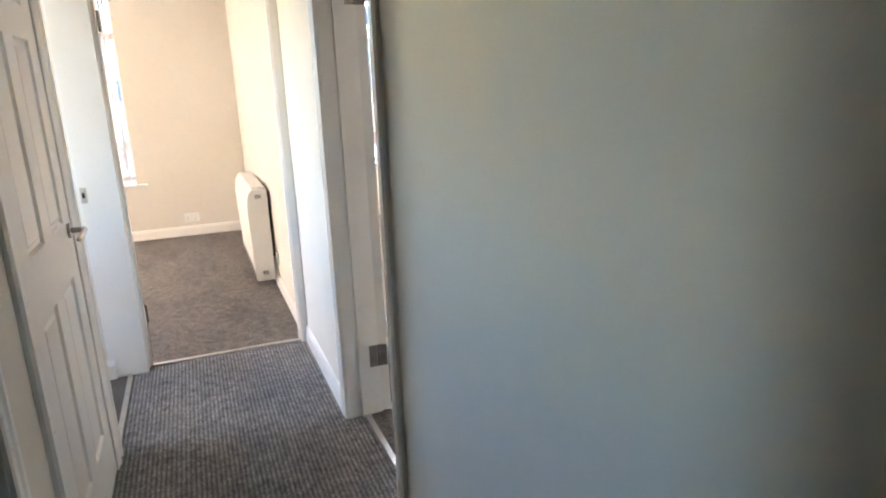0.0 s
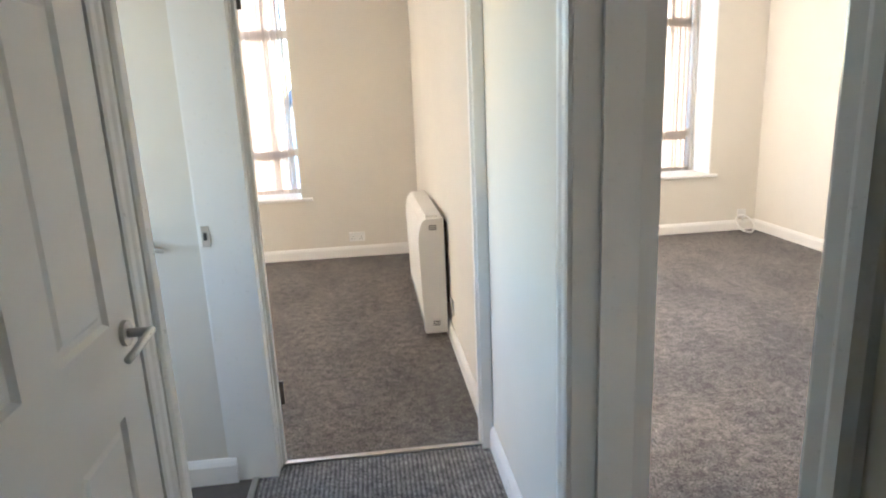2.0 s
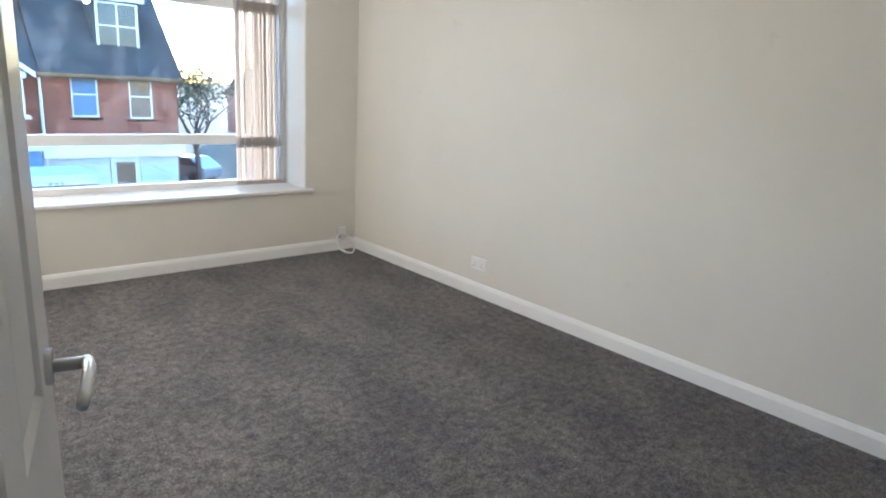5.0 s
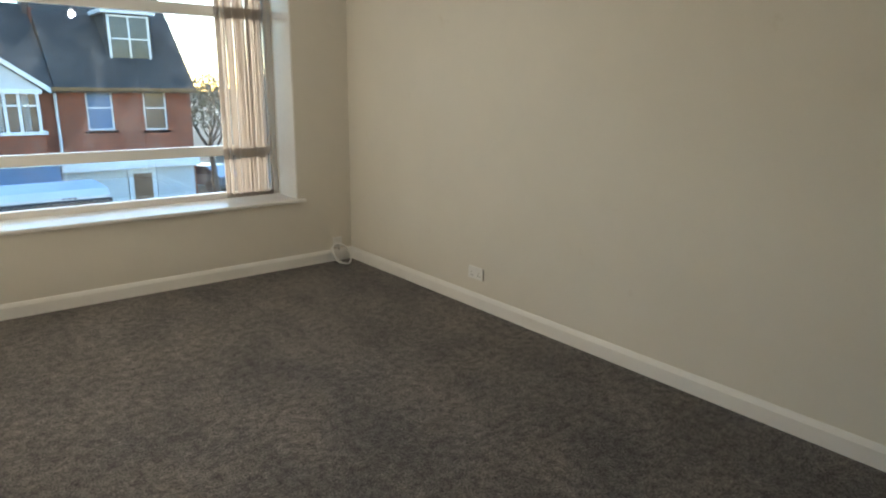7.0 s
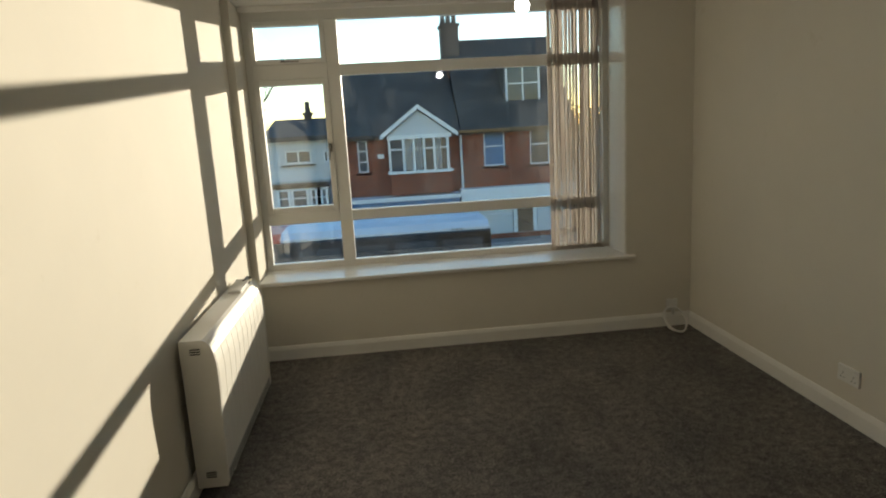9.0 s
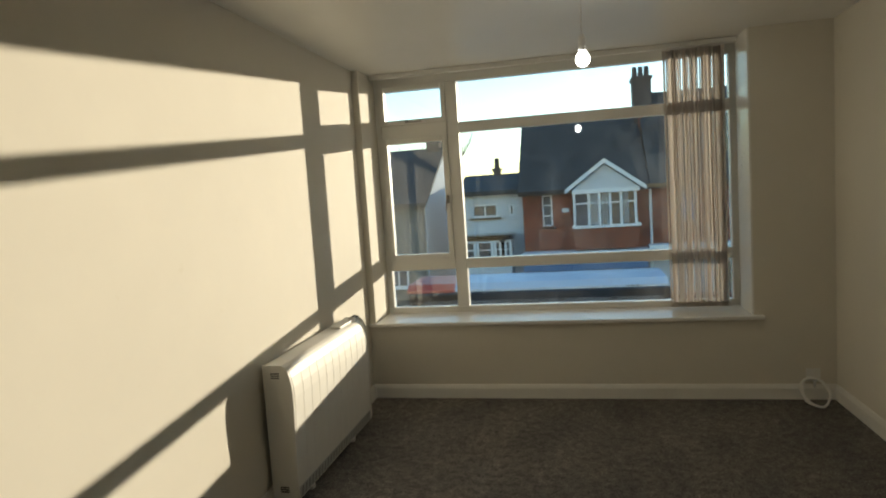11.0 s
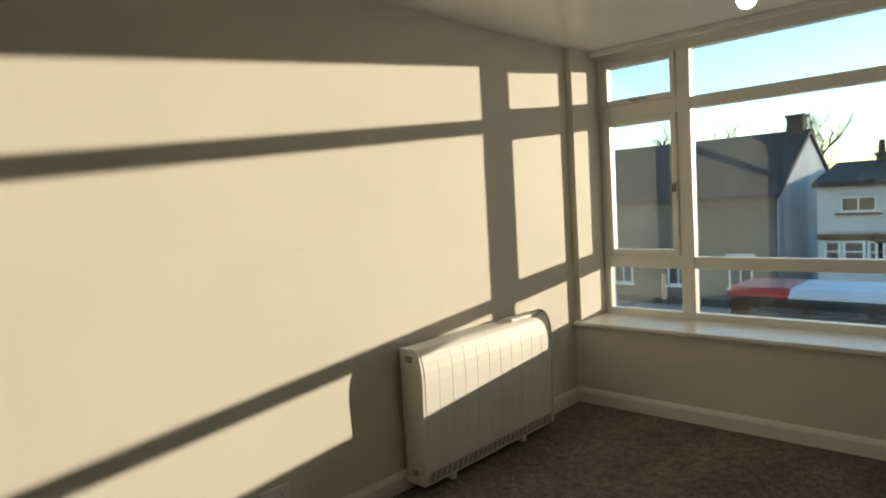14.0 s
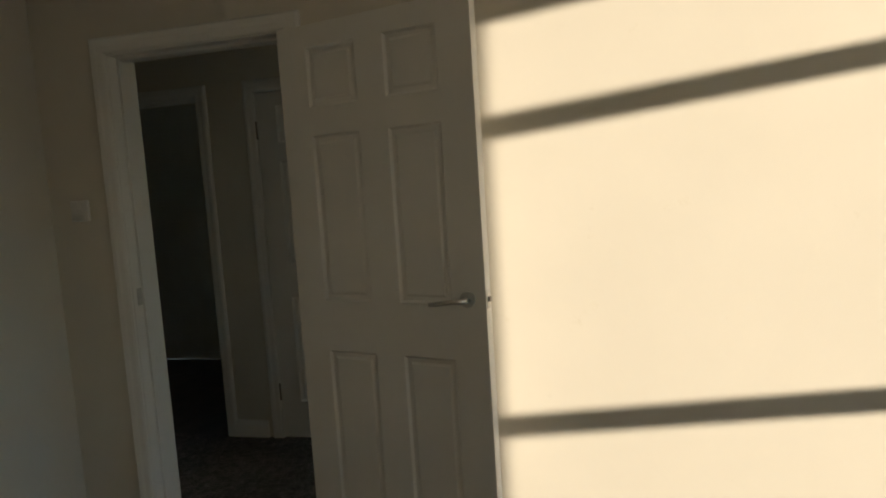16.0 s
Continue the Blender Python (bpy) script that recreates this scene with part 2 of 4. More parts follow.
M_GROUND = plain("verge", (0.06, 0.065, 0.04), (0.12, 0.115, 0.08), 0.95, 0.3, 8, 0.3, dist=0.02)
M_BUS = plain("bus_pale_paint", (0.60, 0.64, 0.70), (0.70, 0.73, 0.78), 0.35, 1, 20, 0)
M_BUS_RED = plain("bus_red_paint", (0.42, 0.045, 0.03), (0.5, 0.06, 0.04), 0.35, 1, 20, 0)
M_BUS_DARK = plain("bus_dark_band", (0.012, 0.013, 0.018), (0.03, 0.03, 0.04), 0.12, 1, 20, 0)
M_BLUE = plain("blue_paint", (0.09, 0.16, 0.30), (0.13, 0.21, 0.36), 0.5, 1, 20, 0)
M_SILVER = plain("silver_car_paint", (0.42, 0.45, 0.5), (0.5, 0.53, 0.58), 0.25, 2, 20, 0, 0.5)
M_RUBBER = plain("tyre_rubber", (0.02, 0.02, 0.02), (0.035, 0.035, 0.035), 0.85, 9, 60, 0.1)
M_BARK = plain("bark", (0.07, 0.055, 0.045), (0.13, 0.105, 0.085), 0.95, 5, 30, 0.5, dist=0.01)
M_LEAF = plain("winter_leaf", (0.05, 0.065, 0.03), (0.12, 0.13, 0.06), 0.8, 1.5, 30, 0)
M_POT = plain("terracotta", (0.22, 0.12, 0.08), (0.3, 0.17, 0.11), 0.9, 4, 40, 0.1)
M_WOOD = plain("door_wood", (0.16, 0.09, 0.05), (0.24, 0.14, 0.08), 0.6, 6, 60, 0.1)

# ---- mesh helpers ----


def finish(name, bm, mat, parent=None, label="", smooth=False):
    bmesh.ops.recalc_face_normals(bm, faces=bm.faces[:])
    me = bpy.data.meshes.new(name)
    bm.to_mesh(me)
    bm.free()
    for m in mat if isinstance(mat, (list, tuple)) else [mat]:
        me.materials.append(m)
    if smooth:
        for p in me.polygons:
            p.use_smooth = True
    ob = new(name, me)
    if parent:
        ob.parent = parent
    if label:
        tagged(ob, label)
    return ob


def part(name, bm, mat, parent, label="", smooth=False):
    return finish(name, bm, mat, parent, label, smooth)


def thing(name, label, category, group="", kind=""):
    return tagged(new(name), label, category, group, kind)


def box_in(bm, lo, hi, m=None, bevel=0.0):
    vs = [bm.verts.new((x, y, z)) for x in (lo[0], hi[0]) for y in (lo[1], hi[1]) for z in (lo[2], hi[2])]
    fs = [bm.faces.new([vs[i] for i in f]) for f in ((0, 1, 3, 2), (4, 6, 7, 5), (0, 4, 5, 1), (2, 3, 7, 6), (0, 2, 6, 4), (1, 5, 7, 3))]
    if bevel:
        es = list({e for f in fs for e in f.edges})
        bmesh.ops.bevel(bm, geom=es, offset=bevel, segments=2, affect="EDGES", profile=0.6)
    if m:
        bmesh.ops.transform(bm, matrix=m, verts=vs if not bevel else [v for v in bm.verts])
    return vs


def box(lo, hi, bevel=0.0):
    bm = bmesh.new()
    box_in(bm, lo, hi, None, bevel)
    return bm


def prism_in(bm, ring0, ring1):
    a, b = [bm.verts.new(p) for p in ring0], [bm.verts.new(p) for p in ring1]
    n = len(a)
    for i in range(n):
        bm.faces.new((a[i], a[(i + 1) % n], b[(i + 1) % n], b[i]))
    bm.faces.new(a[::-1])
    bm.faces.new(b)


def tube_in(bm, pts, r, sides=8, taper=None):
    pts = [Vector(p) for p in pts]
    rings = []
    for i, p in enumerate(pts):
        d = (pts[min(i + 1, len(pts) - 1)] - pts[max(i - 1, 0)]).normalized()
        u = d.orthogonal().normalized() if i == 0 else (rings_u - d * rings_u.dot(d)).normalized()
        rings_u = u
        v = d.cross(u)
        rr = r if taper is None else r + (taper - r) * i / (len(pts) - 1)
        rings.append([bm.verts.new(p + rr * (math.cos(a) * u + math.sin(a) * v)) for a in [2 * math.pi * k / sides for k in range(sides)]])
    for a, b in zip(rings, rings[1:]):
        for k in range(sides):
            bm.faces.new((a[k], a[(k + 1) % sides], b[(k + 1) % sides], b[k]))
    bm.faces.new(rings[0][::-1])
    bm.faces.new(rings[-1])


def tube(pts, r, sides=8, taper=None):
    bm = bmesh.new()
    tube_in(bm, pts, r, sides, taper)
    return bm


def wall_mesh(axis, u0, u1, t0, t1, z0, z1, holes=()):
    """A wall along x ("x": u is x, t is y) or along y, with rectangular holes (u0, u1, z0, z1)."""
    us = sorted({u0, u1, *[v for h in holes for v in h[:2]]})
    zs = sorted({z0, z1, *[v for h in holes for v in h[2:]]})
    us, zs = [u for u in us if u0 <= u <= u1], [z for z in zs if z0 <= z <= z1]

    def solid(i, j):
        if not (0 <= i < len(us) - 1 and 0 <= j < len(zs) - 1):
            return False
        cu, cz = (us[i] + us[i + 1]) / 2, (zs[j] + zs[j + 1]) / 2
        return not any(h[0] < cu < h[1] and h[2] < cz < h[3] for h in holes)

    bm = bmesh.new()
    made = {}

    def v(i, j, t):
        if (i, j, t) not in made:
            p = (us[i], t, zs[j]) if axis == "x" else (t, us[i], zs[j])
            made[i, j, t] = bm.verts.new(p)
        return made[i, j, t]

    for i in range(len(us) - 1):
        for j in range(len(zs) - 1):
            if not solid(i, j):
                continue
            for t in (t0, t1):
                bm.faces.new((v(i, j, t), v(i + 1, j, t), v(i + 1, j + 1, t), v(i, j + 1, t)))
            for di, dj, a, b in ((-1, 0, (i, j), (i, j + 1)), (1, 0, (i + 1, j), (i + 1, j + 1)), (0, -1, (i, j), (i + 1, j)), (0, 1, (i, j + 1), (i + 1, j + 1))):
                if not solid(i + di, j + dj):
                    bm.faces.new((v(*a, t0), v(*b, t0), v(*b, t1), v(*a, t1)))
    return bm


def structure(name, bm, mat, label, category):
    return tagged(finish(name, bm, mat), label, category, kind="structure")


SKIRT = [(0, 0), (0.018, 0), (0.018, 0.075), (0.012, 0.09), (0.006, 0.1), (0, 0.102)]


def skirting(name, p0, p1, inward):
    """A chamfered skirting board from p0 to p1 on the floor; inward: the way into the room."""
    bm = bmesh.new()
    rings = [[(p[0] + d * inward[0], p[1] + d * inward[1], z) for d, z in SKIRT] for p in (p0, p1)]
    prism_in(bm, *rings)
    return structure(name, bm, M_TRIM, "white gloss chamfered skirting board along the wall", "skirting")


ARCH = [(0, 0), (0, 0.012), (0.008, 0.016), (0.03, 0.016), (0.04, 0.02), (0.056, 0.02), (0.065, 0.012), (0.065, 0)]


def door_frame(name, axis, t_lo, t_hi, u0, u1, head, sides, stop_at, label, skip=()):
    """Lining, stops and architraves of a doorway in a wall between t_lo and t_hi. sides: which faces carry architraves."""
    e = thing(name, label, "door frame", kind="structure")

    def P(u, t, z):
        return (u, t, z) if axis == "x" else (t, u, z)

    for k, (a, b) in enumerate(((u0, u0 - 0.03), (u1, u1 + 0.03))):
        lo, hi = P(min(a, b), t_lo - 0.002, 0), P(max(a, b), t_hi + 0.002, head)
        part("jamb", box(lo, hi), M_TRIM, e)
        if k == 1 and 1 in skip:
            continue
        s = 0.012 if k == 0 else -0.012
        lo, hi = P(min(a, a + s), stop_at, 0), P(max(a, a + s), stop_at + 0.04, head)
        part("door_stop", box(lo, hi), M_TRIM, e)
    part("head_lining", box(P(u0 - 0.03, t_lo - 0.002, head), P(u1 + 0.03, t_hi + 0.002, head + 0.03)), M_TRIM, e)
    part("head_stop", box(P(u0 + 0.012, stop_at, head - 0.012), P(u1 - 0.012, stop_at + 0.04, head)), M_TRIM, e)
    for t, way in sides:
        for u, s in ((u0, -1), (u1, 1)):
            if s in skip:
                continue
            bm = bmesh.new()
            prism_in(bm, [P(u + s * (a + 0.004), t + way * o, 0) for a, o in ARCH], [P(u + s * (a + 0.004), t + way * o, head + 0.004 + a) for a, o in ARCH])
            part("architrave", bm, M_TRIM, e)
        bm = bmesh.new()
        prism_in(bm, [P(u0 - 0.004 - a, t + way * o, head + 0.004 + a) for a, o in ARCH], [P(u1 + 0.004 + a, t + way * o, head + 0.004 + a) for a, o in ARCH])
        part("architrave", bm, M_TRIM, e)
    return e


LEAF_W, LEAF_H, LEAF_T = 0.756, 1.985, 0.04
PANEL_U = (0.122, 0.325, 0.438, 0.636)
PANEL_Z = (0.215, 0.828, 1.012, 1.602, 1.702, 1.908)


def panel_door(name, m, label, handle_side=1, hinges=True, hz=1.02):
    """A six-panel door; local x from the hinge to the free edge, y through the leaf, z up."""
    e = thing(name, label, "door", kind="structure")
    e.matrix_world = m
    us, zs = (0, *PANEL_U, LEAF_W), (0, *PANEL_Z, LEAF_H)
    bm = bmesh.new()
    grids = []
    for y in (0.0, LEAF_T):
        g = [[bm.verts.new((u, y, z)) for z in zs] for u in us]
        grids.append(g)
        panels = []
        for i in range(5):
            for j in range(6 + 1):
                if j + 1 >= len(zs):
                    continue
                f = bm.faces.new((g[i][j], g[i + 1][j], g[i + 1][j + 1], g[i][j + 1]))
                if i in (1, 3) and j in (1, 3, 5):
                    panels.append(f)
        if y == 0.0:
            for f in panels:
                f.normal_flip() if f.normal.y > 0 else None
        bm.normal_update()
        for f in panels:
            if (f.normal.y > 0) != (y > 0):
                f.normal_flip()
        bmesh.ops.inset_individual(bm, faces=panels, thickness=0.012, depth=-0.009)
        bmesh.ops.inset_individual(bm, faces=panels, thickness=0.018, depth=0.0)
        bmesh.ops.inset_individual(bm, faces=panels, thickness=0.012, depth=0.005)
    a, b = grids
    for i in range(5):
        for j in (0, len(zs) - 1):
            bm.faces.new((a[i][j], a[i + 1][j], b[i + 1][j], b[i][j]))
    for j in range(len(zs) - 1):
        for i in (0, 5):
            bm.faces.new((a[i][j], a[i][j + 1], b[i][j + 1], b[i][j]))
    part("leaf", bm, M_DOOR, e)
    hx = LEAF_W - 0.062
    for y, s in ((0.0, -1), (LEAF_T, 1)):
        h = part("handle", cyl((hx, y, hz), (hx, y + s * 0.009, hz), 0.026, 20), M_STEEL, e, "brushed steel lever handle")
        part("spindle", cyl((hx, y + s * 0.009, hz), (hx, y + s * 0.05, hz), 0.0095, 12), M_STEEL, h, smooth=True)
        pts = [(hx + 0.006, y + s * 0.05, hz), (hx - 0.02, y + s * 0.054, hz + 0.001), (hx - 0.05, y + s * 0.053, hz - 0.002), (hx - 0.085, y + s * 0.05, hz - 0.008), (hx - 0.118, y + s * 0.047, hz - 0.012)]
        part("lever", tube(pts, 0.0095, 10, 0.0075), M_STEEL, h, smooth=True)
    part("latch_plate", box((LEAF_W, 0.008, hz - 0.03), (LEAF_W + 0.0015, 0.032, hz + 0.03)), M_STEEL, e)
    part("latch_bolt", box((LEAF_W + 0.001, 0.013, hz - 0.008), (LEAF_W + 0.008, 0.027, hz + 0.008)), M_HINGE, e)
    if hinges:
        for z in (0.27, 1.78):
            h = part("hinge", box((-0.003, 0.003, z - 0.05), (0.0, LEAF_T - 0.003, z + 0.05)), M_HINGE, e, "dull steel butt hinge")
            part("knuckle", cyl((-0.004, LEAF_T if handle_side > 0 else 0, z - 0.05), (-0.004, LEAF_T if handle_side > 0 else 0, z + 0.05), 0.006, 10), M_HINGE, h)
    return e


def cyl(p0, p1, r, sides=16, r1=None):
    bm = bmesh.new()
    tube_in(bm, [p0, p1], r, sides, r1)
    return bm


# ---- plan ----
ZC = 2.45
Y_BACK, X_R = -5.57, 3.195
HALL_R, HALL_L = -0.145, -1.088
D_FAR, D_NEAR, HEAD = -4.452, -5.215, 2.0
Y_BED0, Y_BED1 = -3.445, -3.34
BED_R, BED_L = -0.15, -3.75
WIN_Y0, WIN_Y1 = 0.36, 0.43
Y_HALL0 = -8.2
X_BATH = -2.75

# ceilings, floors
structure("ceiling", box((BED_L - 0.2, Y_HALL0 - 0.2, ZC), (X_R + 0.2, 0.45, ZC + 0.2)), M_CEIL, "white satin painted ceiling over all rooms", "ceiling")
structure("floor", box((0.0, Y_BACK, -0.2), (X_R, 0.0, 0.0)), M_CARPET, "dark grey-brown flecked carpet of the living room", "carpet")
structure("floor_bedroom", box((BED_L, -3.4, -0.2), (BED_R, 0.0, 0.0)), M_CARPET, "dark grey flecked carpet of the bedroom", "carpet")
structure("floor_hall", box((HALL_L - 0.01, Y_HALL0, -0.2), (-0.06, -3.4, 0.0)), M_CARPET_HALL, "dark grey ribbed hallway carpet", "carpet")
structure("floor_side", box((X_BATH, Y_HALL0, -0.2), (HALL_L - 0.01, -3.4, -0.002)), M_VINYL, "dark vinyl floor of the side rooms", "floor")
structure("floor_under_partition", box((-0.06, Y_HALL0, -0.2), (0.0, -3.4, -0.003)), M_CARPET, "carpet strip in the doorway", "carpet")
structure("floor_under_partition_bed", box((BED_R, -3.4, -0.2), (0.0, 0.0, -0.003)), M_CARPET, "carpet edge under the partition wall", "carpet")
structure("threshold_1", box((-1.002, -3.43, 0.0), (-0.15, -3.405, 0.008), 0.003), M_STEEL, "metal threshold strip between hall and bedroom carpets", "threshold")
structure("threshold_2", box((-0.075, D_NEAR, 0.0), (-0.05, D_FAR, 0.008), 0.003), M_STEEL, "metal threshold strip in the living room doorway", "threshold")
structure("threshold_3", box((HALL_L - 0.02, -4.28, 0.0), (HALL_L + 0.005, -3.5, 0.008), 0.003), M_STEEL, "pale threshold strip in the side doorway", "threshold")

# walls
W_L, W_R, W_B, W_T = 0.05, 2.70, 0.55, 2.41
B_R, B_L = -1.19, -3.5
structure("wall_facade", wall_mesh("x", BED_L - 0.25, X_R + 0.25, 0.0, 0.45, -4.5, 3.0, [(W_L, W_R, W_B, ZC + 0.05), (B_L, B_R, W_B, ZC + 0.05)]), M_WALL, "grey-cream painted outer wall with two wide windows", "wall")
structure("wall_partition", wall_mesh("y", Y_HALL0, Y_BED0, HALL_R, 0.0, 0.0, ZC, [(D_NEAR - 0.03, D_FAR + 0.03, -1, HEAD + 0.03)]), M_WALL, "cream painted partition wall with a doorway", "wall")
structure("wall_partition_bed", box((BED_R, Y_BED0, 0.0), (0.0, 0.0, ZC)), M_WALL, "cream painted partition wall beside the windows", "wall")
structure("wall_right", box((X_R, Y_BACK - 0.2, 0.0), (X_R + 0.2, 0.0, ZC)), M_WALL, "plain cream painted wall", "wall")
structure("wall_back", box((0.0, Y_BACK - 0.15, 0.0), (X_R, Y_BACK, ZC)), M_WALL, "plain cream painted back wall", "wall")
structure("wall_bedroom_door", wall_mesh("x", X_BATH, BED_R, Y_BED0, Y_BED1, 0.0, ZC, [(-1.032, -0.155, -1, HEAD + 0.03)]), M_WALL, "cream painted wall with the bedroom doorway", "wall")
structure("wall_hall_left", wall_mesh("y", Y_HALL0, Y_BED0, HALL_L - 0.1, HALL_L, 0.0, ZC, [(-4.31, -3.47, -1, HEAD + 0.03), (-5.235, -4.415, -1, HEAD + 0.03), (-6.36, -5.55, -1, HEAD + 0.03)]), M_WALL, "cream painted hallway wall with three doorways", "wall")
structure("wall_bath_end", box((X_BATH, -3.499, 0.0), (HALL_L - 0.1, Y_BED0, ZC)), M_WALL, "pale wall of the side room", "wall")
structure("wall_bath_left", wall_mesh("y", Y_HALL0, Y_BED0, X_BATH - 0.15, X_BATH, 0.0, ZC, [(-4.25, -3.6, 1.0, 2.1), (-6.05, -5.72, 1.15, 2.0)]), M_WALL, "pale wall of the side rooms", "wall")
structure("wall_side_divider", box((X_BATH, -4.40, 0.0), (HALL_L - 0.1, -4.33, ZC)), M_WALL, "pale wall between the side rooms", "wall")
structure("wall_cupboard_divider", box((X_BATH, -5.50, 0.0), (HALL_L - 0.1, -5.26, ZC)), M_WALL, "pale wall between the side rooms", "wall")
# out of view; dark colour chosen to lessen bounce onto the hallway walls
structure("wall_hall_end", box((X_BATH - 0.15, Y_HALL0 - 0.15, 0.0), (0.0, Y_HALL0, ZC)), M_DIMRENDER, "unseen wall closing the hallway, dark to cut bounced light", "wall")
structure("wall_bedroom_left", box((BED_L - 0.2, Y_BED0, 0.0), (BED_L, 0.0, ZC)), M_WALL, "plain bedroom wall", "wall")
structure("wall_bedroom_door_left", box((BED_L, Y_BED0, 0.0), (X_BATH - 0.15, Y_BED1, ZC)), M_WALL, "plain bedroom wall", "wall")
for n, (lo, hi) in enumerate((((BED_L - 0.25, Y_HALL0, -4.5), (BED_L, 0.0, -0.2)), ((X_R, Y_HALL0, -4.5), (X_R + 0.25, 0.0, -0.2)), ((BED_L, Y_HALL0 - 0.25, -4.5), (X_R, Y_HALL0, -0.2)))):
    structure("wall_lower_%d" % (n + 1), box(lo, hi), M_OWNWALL, "rendered wall of the storey below", "wall")

# skirtings
skirting("baseboard_1", (0.0, 0.0), (X_R, 0.0), (0, -1))
skirting("baseboard_2", (X_R, -0.018), (X_R, Y_BACK + 0.018), (-1, 0))
skirting("baseboard_3", (0.0, -0.018), (0.0, D_FAR + 0.072), (1, 0))
skirting("baseboard_4", (0.0, D_NEAR - 0.072), (0.0, Y_BACK), (1, 0))
skirting("baseboard_5", (0.018, Y_BACK), (X_R - 0.018, Y_BACK), (0, 1))
skirting("baseboard_6", (BED_R, -0.018), (BED_R, Y_BED1), (-1, 0))
skirting("baseboard_7", (BED_L, 0.0), (BED_R, 0.0), (0, -1))
skirting("baseboard_8", (HALL_R, D_FAR + 0.072), (HALL_R, Y_BED0 - 0.02), (-1, 0))
skirting("baseboard_9", (HALL_R, Y_HALL0), (HALL_R, D_NEAR - 0.072), (-1, 0))
skirting("baseboard_10", (HALL_L, -5.545), (HALL_L, -5.305), (1, 0))
skirting("baseboard_11", (X_BATH, -3.499), (HALL_L - 0.07, -3.499), (0, -1))
skirting("baseboard_12", (HALL_L, Y_HALL0), (HALL_L, -6.43), (1, 0))

# door frames and doors
structure("trim_3", box((-0.192, -3.462, 0.0), (-0.147, Y_BED0 - 0.001, HEAD + 0.03), 0.004), M_TRIM, "white gloss door jamb trim beside the hallway wall", "trim")
structure("trim_4", box((-1.186, -3.503, 0.0), (-1.006, Y_BED0 - 0.001, HEAD + 0.03), 0.002), M_TRIM, "flat white gloss board between the side and bedroom doorways", "trim")
door_frame("door_frame_living", "y", HALL_R, 0.0, D_NEAR, D_FAR, HEAD, ((HALL_R, -1), (0.0, 1)), -0.085, "white gloss door frame of the living room")
door_frame("door_frame_bedroom", "x", Y_BED0, Y_BED1, -1.002, -0.185, HEAD, ((Y_BED1, 1),), -3.425, "white gloss door frame of the bedroom")
door_frame("door_frame_side", "y", HALL_L - 0.1, HALL_L, -4.28, -3.5, HEAD, ((HALL_L, 1),), HALL_L - 0.06, "white gloss door frame of the side room", (1,))
door_frame("door_frame_cupboard", "y", HALL_L - 0.1, HALL_L, -5.205, -4.445, HEAD, ((HALL_L, 1),), HALL_L - 0.095, "white gloss door frame round the closed door")
door_frame("door_frame_dark", "y", HALL_L - 0.1, HALL_L, -6.33, -5.58, HEAD, ((HALL_L, 1),), HALL_L - 0.06, "white gloss door frame of the dark room")
panel_door("door_1", pose(0.009, D_FAR + 0.004, 0.008, 0, 0, 90 - 13.5) @ pose(0, -LEAF_T, 0), "white six-panel door folded back open against the wall", hz=1.03)
panel_door("door_2", pose(HALL_L - 0.032, -5.203, 0.008, 0, 0, 90) @ pose(0, -LEAF_T, 0), "white six-panel hallway door, closed", -1, hz=0.977)
panel_door("door_3", pose(-1.006, Y_BED1 + 0.01, 0.008, 0, 0, 168), "white six-panel bedroom door standing open")

# ---- windows ----


def bar(e, x0, x1, z0, z1, y0, y1, name="frame_bar", bev=0.006):
    return part(name, box((x0, y0, z0), (x1, y1, z1), bev), M_PVC, e)


def pane(e, x0, x1, z0, z1, y):
    ob = part("pane", box((x0, y, z0), (x1, y + 0.004, z1)), M_DIMGLASS, e, "window pane tinted to dim the street view, slightly smeared")
    ob.visible_shadow = False
    return ob


def sash(e, x0, x1, z0, z1, y0, y1, w=0.05):
    """An opening light: four members round a pane."""
    s = part("sash", box((x0, y0, z0), (x0 + w, y1, z1), 0.006), M_PVC, e)
    for lo, hi in (((x1 - w, y0, z0), (x1, y1, z1)), ((x0 + w, y0, z0), (x1 - w, y1, z0 + w)), ((x0 + w, y0, z1 - w), (x1 - w, y1, z1))):
        part("sash_bar", box(lo, hi, 0.006), M_PVC, s)
    p = part("pane", box((x0 + w, (y0 + y1) / 2, z0 + w), (x1 - w, (y0 + y1) / 2 + 0.004, z1 - w)), M_DIMGLASS, s, "window pane tinted to dim the street view")
    p.visible_shadow = False
    return s


